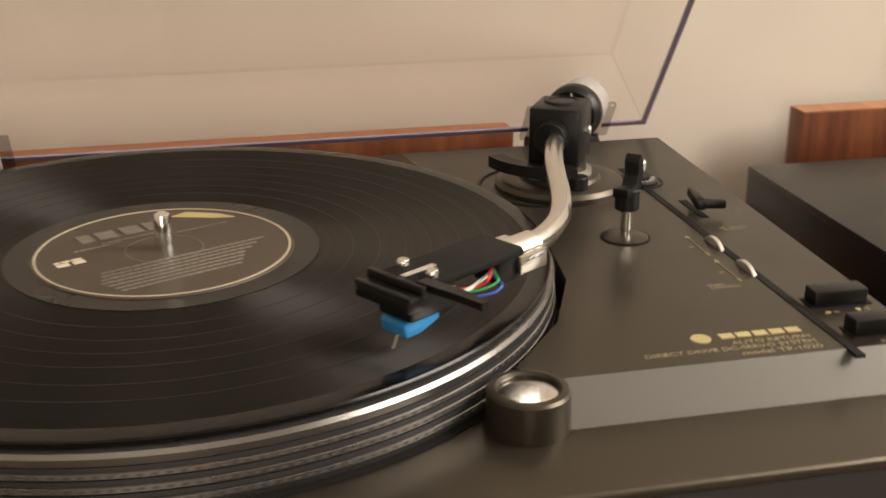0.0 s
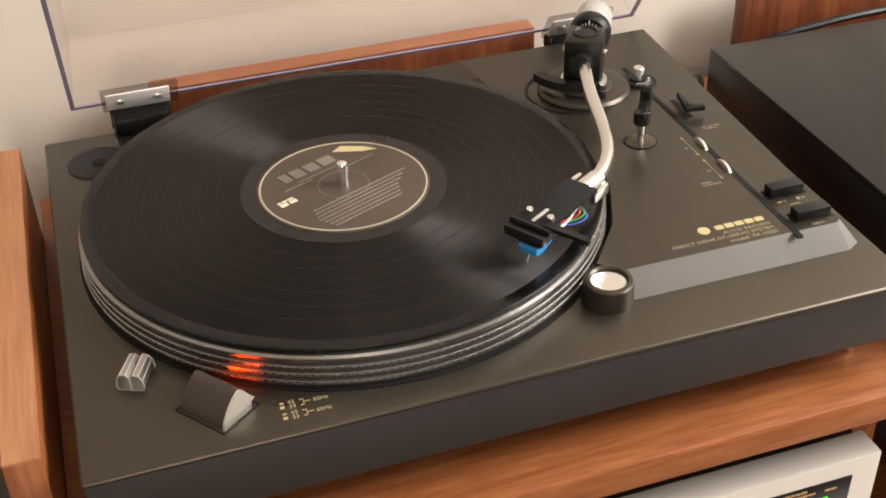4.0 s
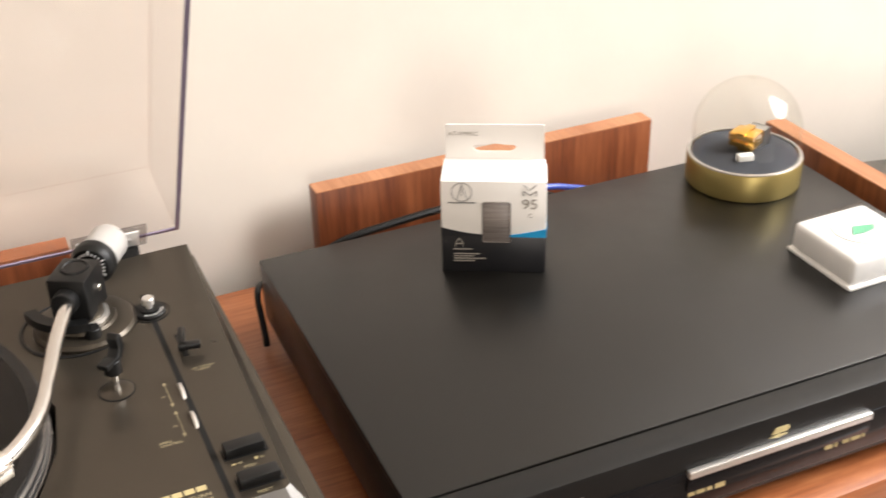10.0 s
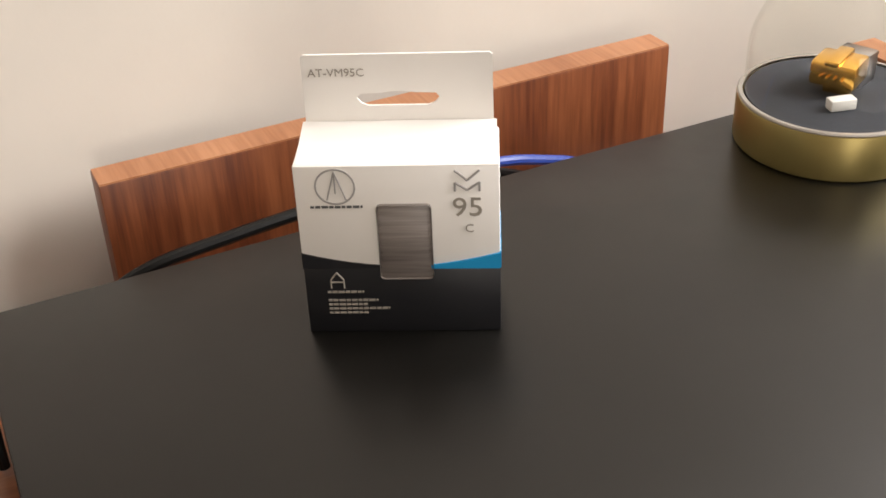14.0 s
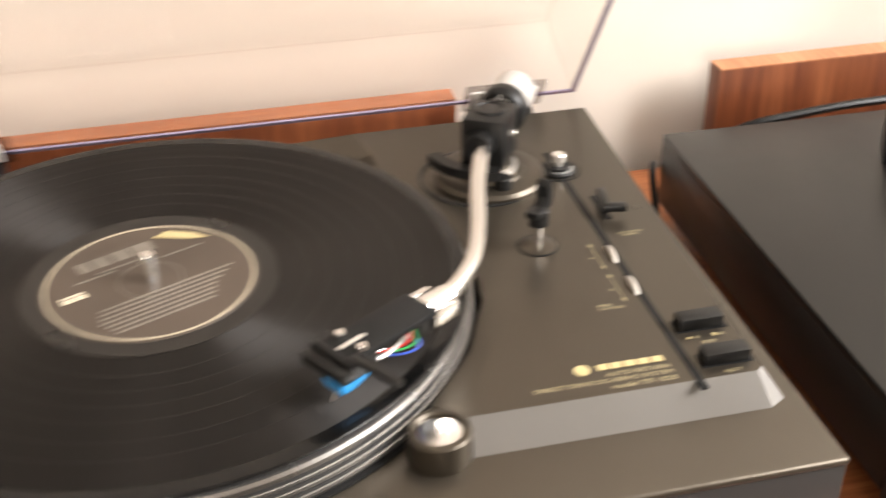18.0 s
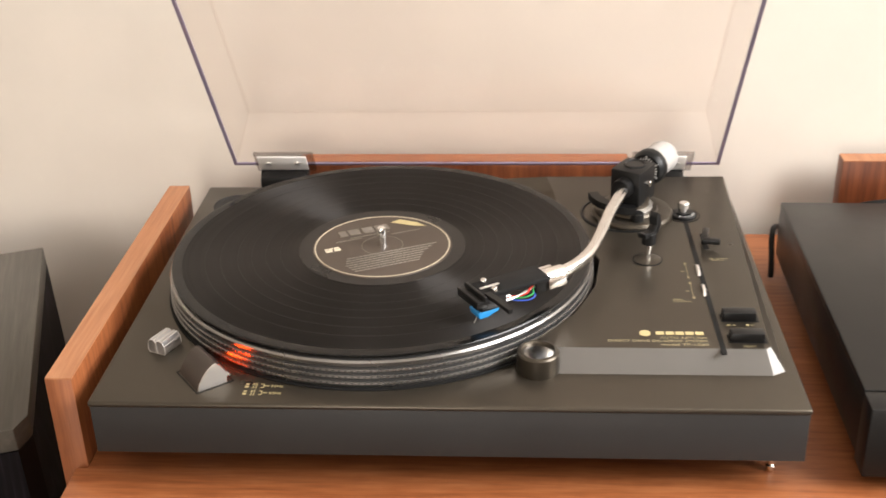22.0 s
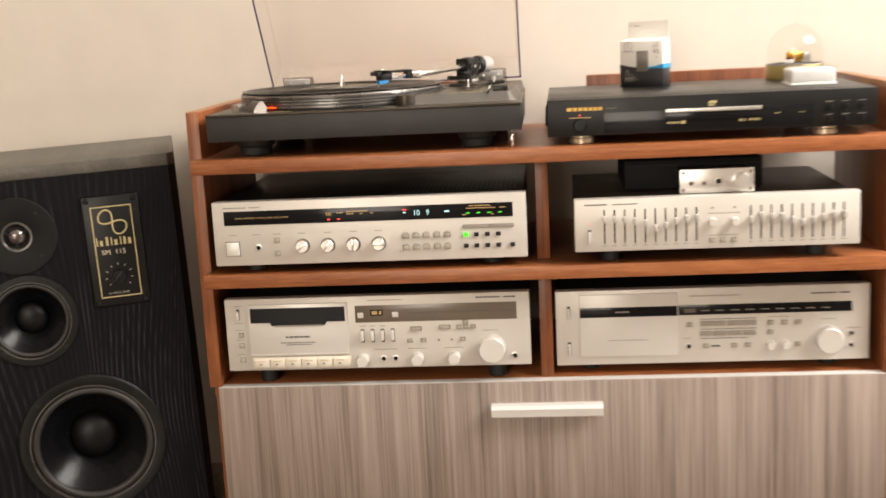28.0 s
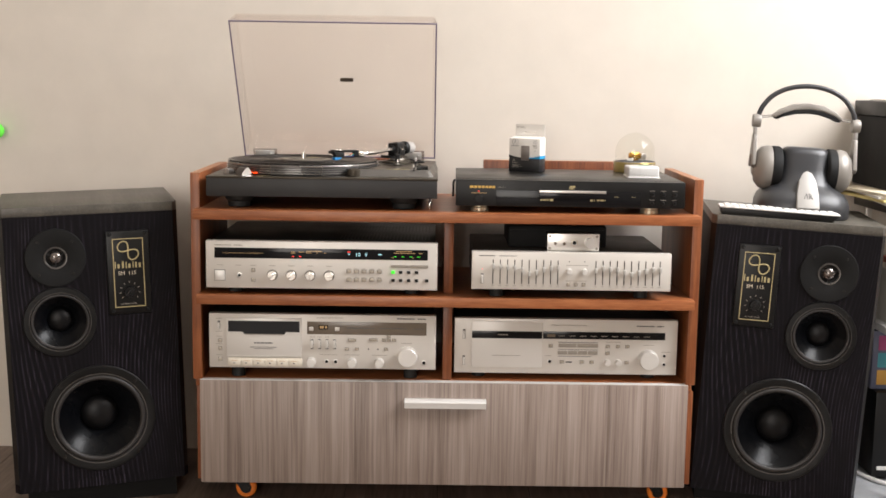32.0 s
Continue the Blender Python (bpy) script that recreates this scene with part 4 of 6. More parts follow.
for y, z in ((0.0025, 0.0125), (-0.0025, 0.0125), (0.0085, 0.0088), (-0.0085, 0.0088), (0.0062, 0.0122), (-0.0062, 0.0122)):
    part("ridge", tube([(-0.0105, y, z), (0.0105, y * 0.92, z)], 0.00042, 6), PALE_EDGE, cover)
for x in (-0.0106, 0.0106):
    bm = bmesh.new()
    for (ya, za), (yb, zb) in zip(section, section[1:] + section[:1]):
        tube([(x, ya, max(za, 0.0006)), (x, yb, max(zb, 0.0006))], 0.00045, 6, bm, 1)
    part("end_rim", bm, PALE_EDGE, cover)
part("end_bar", box(-0.0112, -0.0102, -0.0009, 0.0009, 0.0006, 0.0110, 0.0003), PALE_EDGE, cover)
part("floor_plate", box(-0.0100, 0.0100, -0.0074, 0.0074, 0.0004, 0.0012, 0.0002), PALE_EDGE, cover)
plug = part("earth_plug", lathe([(0, 0), (0.0022, 0.0), (0.003, 0.002), (0.003, 0.005), (0.0022, 0.006), (0.0022, 0.009), (0.0032, 0.0095), (0.0032, 0.016), (0.0018, 0.018), (0.0018, 0.0248), (0, 0.0248)], (0.4262, 0.024, 0.0), seg=20), CHROME, tt, "small chrome adjuster under the corner")
# ---- hi-fi units: each seen from the front left foot of its place on the shelf ----
def unit(name, place, w, h0, h1, depth, label, face, case, category, turn=0.0, face_t=0.006, inset=0.004, feet=True):
    u = thing(name, place, label, category, turn=turn)
    fp = part("front_panel", box(0, w, 0, face_t, h0, h1, 0.0012), face, u, "brushed metal front panel")
    case_part = part("case", box(inset, w - inset, face_t + 0.0002, depth, h0 + 0.003, h1 - 0.003, 0.0015), case, u, "dark sheet steel case")
    if feet:
        for x in (0.05, w - 0.05):
            for y in (0.04, depth - 0.05):
                part("foot", lathe([(0, 0), (0.0125, 0), (0.0135, 0.001), (0.0135, h0 + 0.0028), (0, h0 + 0.0028)], (x, y, 0), seg=24), RUBBER, u)
    return u, fp, case_part


def key(parent, x, z, w, h, mat, out=0.003, name="button", label=""):
    if mat is KEY_TAUPE:
        part("button_rim", box(x - w / 2 - 0.0007, x + w / 2 + 0.0007, -0.0005, 0.0003, z - h / 2 - 0.0007, z + h / 2 + 0.0007), GAP_AND_SHADOW, parent, smooth=0)
    return part(name, box(x - w / 2, x + w / 2, -out, 0.0005, z - h / 2, z + h / 2, min(w, h, out) * 0.18), mat, parent, label)


def knob_on(parent, x, z, r, out, mat, name="knob", label="", pointer=None):
    k = part(name, lathe([(r * 1.02, 0), (r, out * 0.3), (r * 0.96, out * 0.92), (r * 0.88, out), (0, out)], (x, 0, z), "y", 36), mat, parent, label)
    if pointer is not None:
        bm = box(-r * 0.16, r * 0.16, -out - 0.0022, -out + 0.0002, -r * 0.92, r * 0.92, r * 0.05)
        part("grip", moved(bm, Matrix.Translation((x, 0, z)) @ Matrix.Rotation(radians(pointer), 4, "Y")), mat, k)
    return k


def jack(parent, x, z, r=0.0048):
    j = part("socket", lathe([(r, 0), (r, 0.0014), (r * 0.72, 0.0016), (r * 0.6, 0.0006), (r * 0.55, -0.001)], (x, 0, z), "y", 28), SATIN_SILVER, parent, "headphone socket")
    part("socket_hole", lathe([(0, 0.0007), (r * 0.62, 0.0007), (r * 0.62, -0.0005), (0, -0.0005)], (x, 0, z), "y", 20), BLACK_MATT, j)
    return j


def pane(parent, x0, x1, z0, z1, mat, name="display_window", label="", out=0.0006):
    return part(name, box(x0, x1, -out, 0.0004, z0, z1, 0.0002), mat, parent, label)


# receiver
rec, rf, rc = unit("stereo_receiver", (0.0220, 0.0125, 0.436), 0.443, 0.0125, 0.1035, 0.34, "champagne silver stereo receiver with a lit tuner display", CHAMPAGNE, BLACK_METAL, "receiver", face_t=0.020)
win = pane(rf, 0.0165, 0.4245, 0.0705, 0.0905, WINDOW_BLACK, label="long black tuner window with lit digits")
lettering("DIGITAL SYNTHESIZED QUARTZ-LOCKED STEREO RECEIVER", 0.0027, (0.033, -0.0008, 0.0795), AMBER_INK, rf, stretch=1.04)
lettering("10   9", 0.0108, (0.2855, -0.0008, 0.0765), CYAN_GLOW, rf, stretch=0.92, name="tuned_frequency")
bars(rf, AMBER_INK, [(0.163, 0.083, 0.008, 0.0016), (0.163, 0.0805, 0.008, 0.0014), (0.178, 0.083, 0.009, 0.0016), (0.192, 0.0845, 0.030, 0.0016), (0.192, 0.0812, 0.010, 0.0014), (0.211, 0.0812, 0.004, 0.0014), (0.226, 0.0812, 0.004, 0.0014)], -0.001)
for x in (0.1665, 0.1805):
    part("red_indicator", box(x - 0.0022, x + 0.0022, -0.0009, -0.0002, 0.0742, 0.0757), RED_GLOW, rf, smooth=0)
part("red_indicator", box(0.2705, 0.2765, -0.0009, -0.0002, 0.0842, 0.0855), RED_GLOW, rf, smooth=0)
part("band_indicator", box(0.2715, 0.2755, -0.0009, -0.0002, 0.0800, 0.0817), CYAN_GLOW, rf, smooth=0)
part("band_indicator", box(0.3295, 0.3365, -0.0009, -0.0002, 0.0797, 0.0818), CYAN_GLOW, rf, smooth=0)
for i in range(4):
    part("green_indicator", box(0.3595 + 0.015 * i, 0.3645 + 0.015 * i, -0.0009, -0.0002, 0.0765, 0.0777), GREEN_GLOW, rf, smooth=0)
bars(rf, AMBER_INK, [(0.364, 0.0865, 0.030, 0.0014), (0.360, 0.0832, 0.040, 0.0013), (0.4065, 0.0832, 0.008, 0.0013), (0.354, 0.0742, 0.006, 0.0012), (0.394, 0.0742, 0.004, 0.0012)], -0.001)
part("tuning_bar", box(0.3545, 0.3885, -0.002, 0.0004, 0.0560, 0.0612, 0.0004), GREY_INK, rf, "grey tuning bar")
part("tuning_bar", box(0.3893, 0.4255, -0.002, 0.0004, 0.0560, 0.0612, 0.0004), GREY_INK, rf)
bars(rf, GREY_INK, [(0.0165, 0.0945, 0.032, 0.0018), (0.0535, 0.0945, 0.016, 0.0018)])
part("button_surround", box(0.0163, 0.0371, -0.0007, 0.0004, 0.0264, 0.0476, 0.0003), GAP_AND_SHADOW, rf, "dark rim round the power button", smooth=0)
key(rf, 0.0267, 0.0370, 0.0185, 0.0190, CHAMPAGNE_LIGHT, 0.004, label="square power button")
jack(rf, 0.0636, 0.0378)
for z in (0.0472, 0.0288):
    key(rf, 0.0905, z, 0.0062, 0.0058, KEY_TAUPE)
for x, a in ((0.127, 45), (0.1633, 40), (0.1993, 0), (0.2355, 90)):
    # thin dark ring put in as the knob's outline shadow
    part("knob_shadow_ring", lathe([(0.0102, 0), (0.0102, 0.0012), (0.0094, 0.0012), (0.0094, 0)], (x, 0, 0.0385), "y", 36), GAP_AND_SHADOW, rf)
    knob_on(rf, x, 0.0385, 0.0090, 0.010, KNOB_SILVER, pointer=a)
for z in (0.0475, 0.0310):
    for x in (0.2735, 0.2880, 0.3025, 0.3175, 0.3322):
        key(rf, x, z, 0.0078, 0.0056, KEY_TAUPE)
        bars(rf, GREY_INK, [(x - 0.003, z + 0.0045, 0.006, 0.0010)])
key(rf, 0.3582, 0.0470, 0.0066, 0.0058, GREEN_GLOW, label="lit green button")
for x in (0.3728, 0.3880, 0.4032):
    key(rf, x, 0.0470, 0.0066, 0.0055, BLACK_PLASTIC)
for x in (0.3582, 0.3728, 0.3880, 0.4032, 0.4228):
    key(rf, x, 0.0312, 0.0066, 0.0055, BLACK_PLASTIC)
bars(rf, GREY_INK, [(x, 0.0560, 0.011, 0.0012) for x in (0.022, 0.056, 0.085, 0.121, 0.158, 0.194, 0.230)])
bm = bmesh.new()
for i in range(26):
    add_box(bm, 0.25 + 0.007 * i, 0.2525 + 0.007 * i, 0.06, 0.28, 0.1002, 0.1012)
part("vent_ribs", bm, BLACK_METAL, rec, "raised ventilation ribs in the dark top", smooth=0)

# cassette deck
deck, df, dc = unit("cassette_deck", (0.0222, 0.0340, 0.2615), 0.4420, 0.0252, 0.1325, 0.31, "champagne silver cassette deck", CHAMPAGNE, BLACK_METAL, "cassette deck", face_t=0.018)
door = part("cassette_door", box(0.0345, 0.1800, -0.0035, 0.0004, 0.0470, 0.1245, 0.001), CHAMPAGNE_LIGHT, df, "silver cassette door with a dark window")
bm = prism([(0.038, 0.119), (0.038, 0.0975), (0.066, 0.0975), (0.069, 0.0925), (0.147, 0.0925), (0.150, 0.0975), (0.1765, 0.0975), (0.1765, 0.119)], -0.0042, -0.0034, "y")
part("door_window", bm, WINDOW_BLACK, door, "smoked window", smooth=0)
part("cassette_lip", box(0.072, 0.144, -0.0050, -0.0040, 0.0915, 0.0935), GREY_INK, door, smooth=0)
part("door_ridge", box(0.036, 0.1785, -0.0046, -0.0034, 0.0492, 0.0502), CHAMPAGNE, door, smooth=0)
bars(door, DARK_INK, [(0.088, 0.0742, 0.036, 0.0026), (0.080, 0.0665, 0.052, 0.0012), (0.088, 0.0635, 0.037, 0.0012)], -0.0038)
tray = part("key_tray", box(0.0365, 0.1815, -0.0035, 0.0004, 0.0290, 0.0455, 0.001), CREAM_KEY, df, "row of six cream transport keys")
for i in range(6):
    x = 0.0400 + 0.0232 * i
    part("transport_key", box(x, x + 0.0215, -0.0070, -0.0030, 0.0312, 0.0432, 0.0012), CREAM_KEY, tray)
    bars(tray, AMBER_INK, [(x + 0.005, 0.0400, 0.011, 0.0011)], -0.0073)
    part("key_mark", prism([(x + 0.008, 0.0345), (x + 0.008, 0.0372), (x + 0.0125, 0.0358)], -0.0073, -0.0069, "y"), DARK_INK, tray, smooth=0)
for z, h in ((0.110, 0.016),):
    part("toggle_slot", box(0.0170, 0.0215, -0.0006, 0.0004, z - h / 2, z + h / 2), DARK_INK, df, smooth=0)
    key(df, 0.01925, z - 0.001, 0.0036, 0.012, CHAMPAGNE_LIGHT, 0.006, "toggle")
for z in (0.0790, 0.0632, 0.0418):
    key(df, 0.0215, z, 0.0062, 0.0058, KEY_TAUPE)
bars(df, GREY_INK, [(0.014, z, 0.012, 0.001) for z in (0.122, 0.0965, 0.0865, 0.0715, 0.0498)])
bw = pane(df, 0.1910, 0.4235, 0.0935, 0.1185, BROWN_WINDOW, label="bronze level display window")
part("counter", box(0.2135, 0.2315, -0.0012, -0.0004, 0.1035, 0.1120), WINDOW_BLACK, df, smooth=0)
bars(df, AMBER_INK, [(0.2155, 0.1052, 0.014, 0.005)], -0.0014, "counter_digit")
for x in (0.1990, 0.2495):
    key(df, x, 0.1045, 0.0085, 0.0075, CHAMPAGNE_LIGHT, 0.003)
part("level_scale", box(0.268, 0.322, -0.001, -0.0003, 0.1060, 0.1072), DARK_INK, df, smooth=0)
part("level_scale", box(0.331, 0.386, -0.001, -0.0003, 0.1060, 0.1072), DARK_INK, df, smooth=0)
bars(df, DARK_INK, [(0.3975, 0.1058, 0.022, 0.0014)], -0.001)
bars(df, DARK_INK, [(0.366, 0.1250, 0.035, 0.0022), (0.406, 0.1250, 0.016, 0.0022)])
bars(df, GREY_INK, [(0.210, 0.1255, 0.05, 0.0012)])
for i in range(4):
    x = 0.2003 + 0.0147 * i
    part("lever_slot", box(x - 0.0026, x + 0.0026, -0.0006, 0.0004, 0.0640, 0.0835), DARK_INK, df, smooth=0)
    key(df, x, 0.0745, 0.0042, 0.0150, CHAMPAGNE_LIGHT, 0.007, "lever")
bars(df, GREY_INK, [(0.196, 0.0875, 0.01, 0.001), (0.211, 0.0875, 0.008, 0.001), (0.226, 0.0875, 0.008, 0.001)])
for x, z, w in ((0.2785, 0.0825, 0.0145), (0.3200, 0.0838, 0.0145), (0.3405, 0.0835, 0.006), (0.3500, 0.0910, 0.006), (0.3500, 0.0835, 0.006), (0.3605, 0.0835, 0.006), (0.2685, 0.0648, 0.0062), (0.2880, 0.0648, 0.0062), (0.3450, 0.0655, 0.006)):
    key(df, x, z, w, 0.0046, KEY_TAUPE)
for x in (0.3105, 0.3290):
    part("set_screw", lathe([(0, 0.0006), (0.0014, 0.0006), (0.0014, 0), (0, 0)], (x, 0, 0.065), "y", 14), DARK_INK, df)
for x in (0.1992, 0.2787, 0.3320):
    knob_on(df, x, 0.0385, 0.0090, 0.014, CHAMPAGNE_LIGHT)
for x in (0.2290, 0.2465, 0.4190):
    jack(df, x, 0.0390)
knob_on(df, 0.3868, 0.0515, 0.0195, 0.018, CHAMPAGNE_LIGHT, "level_knob", "large round level knob")
bars(df, GREY_INK, [(0.215, 0.0525, 0.035, 0.001), (0.265, 0.0525, 0.028, 0.001), (0.318, 0.0525, 0.028, 0.001), (0.374, 0.0770, 0.022, 0.001)])

# compact disc player
cd, cf, cc = unit("disc_player", (0.5010, 0.0602, 0.2615), 0.441, 0.0142, 0.1242, 0.30, "champagne silver compact disc player", CHAMPAGNE, BLACK_METAL, "cd player", face_t=0.018)
dr = part("disc_drawer", box(0.0340, 0.1735, -0.0025, 0.0004, 0.0265, 0.1185, 0.001), CHAMPAGNE_LIGHT, cf, "large pale disc drawer front")
bars(dr, GREY_INK, [(0.075, 0.0500, 0.055, 0.0011)], -0.0028)
pane(cf, 0.0345, 0.1730, 0.0850, 0.0995, WINDOW_BLACK, "window_strip", out=0.0030)
pane(cf, 0.1748, 0.4165, 0.0850, 0.0995, WINDOW_BLACK, "window_strip", "long black window strip", 0.0012)
part("track_digits", box(0.183, 0.199, -0.0016, -0.001, 0.0885, 0.0945), BROWN_WINDOW, cf, smooth=0)
bars(cf, GREY_INK, [(0.206 + 0.021 * i, 0.0905, 0.012, 0.0012) for i in range(9)], -0.0015)
bars(cf, DARK_INK, [(0.360, 0.1110, 0.035, 0.0022), (0.400, 0.1110, 0.013, 0.0022)])
bars(cf, GREY_INK, [(0.190, 0.1125, 0.07, 0.0011), (0.085, 0.0915, 0.02, 0.002)], -0.0032)
for z in (0.0925, 0.0395):
    part("toggle_slot", box(0.0165, 0.0210, -0.0006, 0.0004, z - 0.0095, z + 0.0095), DARK_INK, cf, smooth=0)
    key(cf, 0.01875, z - 0.001, 0.0036, 0.0150, CHAMPAGNE_LIGHT, 0.004, "toggle")
key(cf, 0.1905, 0.0705, 0.0066, 0.0052, KEY_TAUPE)
for x0, x1 in ((0.2060, 0.2415), (0.2430, 0.2840)):
    key(cf, (x0 + x1) / 2, 0.0720, x1 - x0, 0.0072, GREY_INK, 0.002)
for i in range(4):
    key(cf, 0.2140 + 0.0200 * i, 0.0575, 0.0185, 0.0068, GREY_INK, 0.002)
bars(cf, DARK_INK, [(0.206, 0.0775, 0.078, 0.0012), (0.206, 0.0628, 0.078, 0.0012), (0.206, 0.0490, 0.065, 0.0011)])
for x, z in ((0.3035, 0.0708), (0.3235, 0.0708), (0.3425, 0.0708), (0.3035, 0.0568), (0.2135, 0.0385), (0.2530, 0.0385), (0.2725, 0.0385), (0.3420, 0.0385)):
    key(cf, x, z, 0.0068, 0.0050, KEY_TAUPE)
pane(cf, 0.221, 0.233, 0.0370, 0.0395, DARK_INK, "printed_label")
for x in (0.3035, 0.3250):
    knob_on(cf, x, 0.0385, 0.0062, 0.010, CHAMPAGNE_LIGHT)
knob_on(cf, 0.3840, 0.0455, 0.0195, 0.018, CHAMPAGNE_LIGHT, "level_knob", "large round level knob")
jack(cf, 0.1890, 0.0390)
jack(cf, 0.4160, 0.0530, 0.0042)
jack(cf, 0.4160, 0.0355, 0.0042)
bars(cf, GREY_INK, [(0.180, 0.050, 0.012, 0.001), (0.300, 0.0790, 0.03, 0.001), (0.374, 0.0735, 0.02, 0.001), (0.410, 0.0600, 0.018, 0.001)])

# graphic equalizer
eq, ef, ec = unit("graphic_equalizer", (0.5305, -0.0015, 0.436), 0.3805, 0.0190, 0.0914, 0.29, "champagne silver graphic equalizer with twenty sliders", CHAMPAGNE, plain("dark bronze sheet steel", (0.046, 0.038, 0.031), 0.42, vary=0.05), "equalizer", face_t=0.020)
OFF = (0, 0, -1, -3, -6, -13, -10, -5, -2, -1, -6, -1, -3, -3, -8, -12, -9, -6, -3, -3)
for i in range(20):
    x = (0.0405 + 0.01375 * i) if i < 10 else (0.2365 + 0.01362 * (i - 10))
    part("slider_slot", box(x - 0.0008, x + 0.0008, -0.0005, 0.0004, 0.0300, 0.0765), BLACK_MATT, ef, smooth=0)
    z = 0.0640 + OFF[i] * 0.00105
    part("slider_knob", box(x - 0.0025, x + 0.0025, -0.0100, -0.0006, z - 0.0046, z + 0.0046, 0.0009), GREY_SLIDER := plain("pale slider cap", (0.47, 0.45, 0.42), 0.4) if i == 0 else GREY_SLIDER, ef)
    bars(ef, GREY_INK, [(x - 0.003, 0.0262, 0.006, 0.001)])
part("toggle_slot", box(0.0175, 0.0225, -0.0006, 0.0004, 0.0300, 0.0495), DARK_INK, ef, smooth=0)
key(ef, 0.0200, 0.0390, 0.0040, 0.0165, CHAMPAGNE_LIGHT, 0.005, "toggle")
for x in (0.1855, 0.2150):
    knob_on(ef, x, 0.0560, 0.0055, 0.011, CHAMPAGNE_LIGHT)
    part("lamp", lathe([(0, 0.0006), (0.0012, 0.0006), (0.0012, 0), (0, 0)], (x, 0, 0.0745), "y", 12), DARK_INK, ef)
for x in (0.1850, 0.1990, 0.2140):
    key(ef, x, 0.0300, 0.0056, 0.0052, KEY_TAUPE)
part("red_indicator", box(0.0195, 0.0209, -0.0009, 0.0004, 0.0575, 0.0589), RED_GLOW, ef, smooth=0)
bars(ef, DARK_INK, [(0.0140, 0.0830, 0.030, 0.0018), (0.052, 0.0830, 0.034, 0.0014)])
bars(ef, GREY_INK, [(0.180, 0.0665, 0.042, 0.0012), (0.180, 0.0365, 0.04, 0.001)])

# little headphone amplifier on the equalizer
amp, af, ac = unit("headphone_amplifier", (0.6750, 0.018, 0.5274), 0.1000, 0.0006, 0.0338, 0.115, "small silver headphone amplifier standing on the equalizer", SATIN_SILVER, BLACK_METAL, "amplifier", face_t=0.004, inset=0.002, feet=False)
for x in (0.005, 0.095):
    for z in (0.0055, 0.029):
        part("corner_screw", lathe([(0, 0.0012), (0.0022, 0.0010), (0.0026, 0), (0, 0)], (x, 0, z), "y", 16), GREY_INK, af)
for x in (0.0150, 0.0320):
    knob_on(af, x, 0.0150, 0.0032, 0.006, CHROME, "toggle")
jack(af, 0.0520, 0.0165, 0.0058)
part("gold_ring", lathe([(0.0064, 0), (0.0064, 0.001), (0.0056, 0.0012), (0.0056, 0)], (0.052, 0, 0.0165), "y", 28), GOLD_INK, af)
knob_on(af, 0.0825, 0.0165, 0.0112, 0.014, SATIN_SILVER, "volume_knob", "turned silver volume knob")
blk = thing("power_supply", (0.604, 0.075, 0.5274), "flat black power supply box on the equalizer", "power supply")
part("case", box(0, 0.192, 0, 0.15, 0, 0.0415, 0.002), BLACK_MATT, blk)
part("lid_seam", box(0.002, 0.190, -0.0006, 0.0002, 0.0330, 0.0338), BLACK_PLASTIC, blk, smooth=0)

# dvd player
dvd, vf, vc = unit("dvd_player", (0.4982, 0.0193, 0.600), 0.4365, 0.0125, 0.0624, 0.296, "black dvd player with a silver tray line", BLACK_PLASTIC, BLACK_METAL, "dvd player", turn=-0.8, face_t=0.020, inset=0.0005, feet=False)
part("top_cover", box(0.0005, 0.4360, 0.0207, 0.2962, 0.0575, 0.0630, 0.0012), plain("bronze-black satin sheet steel", (0.0045, 0.0039, 0.0031), 0.35, 0.0, vary=0.0, bump=0.0, spec=0.45), dvd, "satin black top cover")
for x in (0.047, 0.375):
    for y in (0.032, 0.25):
        f = part("foot", lathe([(0, 0), (0.0165, 0), (0.0175, 0.001), (0.0175, 0.007), (0.0155, 0.0085), (0.0155, 0.0160), (0, 0.0160)], (x, y, 0), seg=36), plain("pale gold foot", (0.62, 0.54, 0.40), 0.3, 0.7) if (x, y) == (0.047, 0.032) else bpy.data.materials["pale gold foot"], dvd, "round pale gold foot")
GOLD = plain("gold letters", (0.60, 0.38, 0.10), 0.3, 0.6)
for i, x in enumerate((0.0265, 0.0350, 0.0420, 0.0490, 0.0560, 0.0625, 0.0690)):
    part("maker_block", box(x, x + (0.0072 if i == 0 else 0.0055), -0.0012, 0.0002, 0.0468, 0.0512), GOLD, vf, smooth=0)
lettering("DVD PLAYER", 0.0024, (0.0800, -0.0004, 0.0482), GREY_INK, vf)
part("red_indicator", box(0.0425, 0.0448, -0.0009, 0.0002, 0.0400, 0.0416), RED_GLOW, vf, smooth=0)
bars(vf, AMBER_INK, [(0.0290, 0.0368, 0.030, 0.0012)])
part("power_ring", lathe([(0.0098, 0.0004), (0.0098, 0.0012), (0.0086, 0.0012), (0.0086, 0.0004)], (0.0437, 0, 0.0270), "y", 36), BLACK_MATT, vf)
part("power_button", lathe([(0, 0.0022), (0.0075, 0.0020), (0.0084, 0.0010), (0.0084, 0), (0, 0)], (0.0437, 0, 0.0270), "y", 36), BLACK_PLASTIC, vf, "round black power button")
pane(vf, 0.0765, 0.3530, 0.0160, 0.0430, WINDOW_BLACK, label="glossy black display window")
tr = part("tray_door", box(0.1590, 0.2860, -0.0040, 0.0002, 0.0395, 0.0445, 0.0008), SATIN_SILVER, vf, "bright silver tray edge")
part("tray_face", box(0.1590, 0.2860, -0.0025, 0.0002, 0.0290, 0.0393, 0.0006), WINDOW_BLACK, vf)
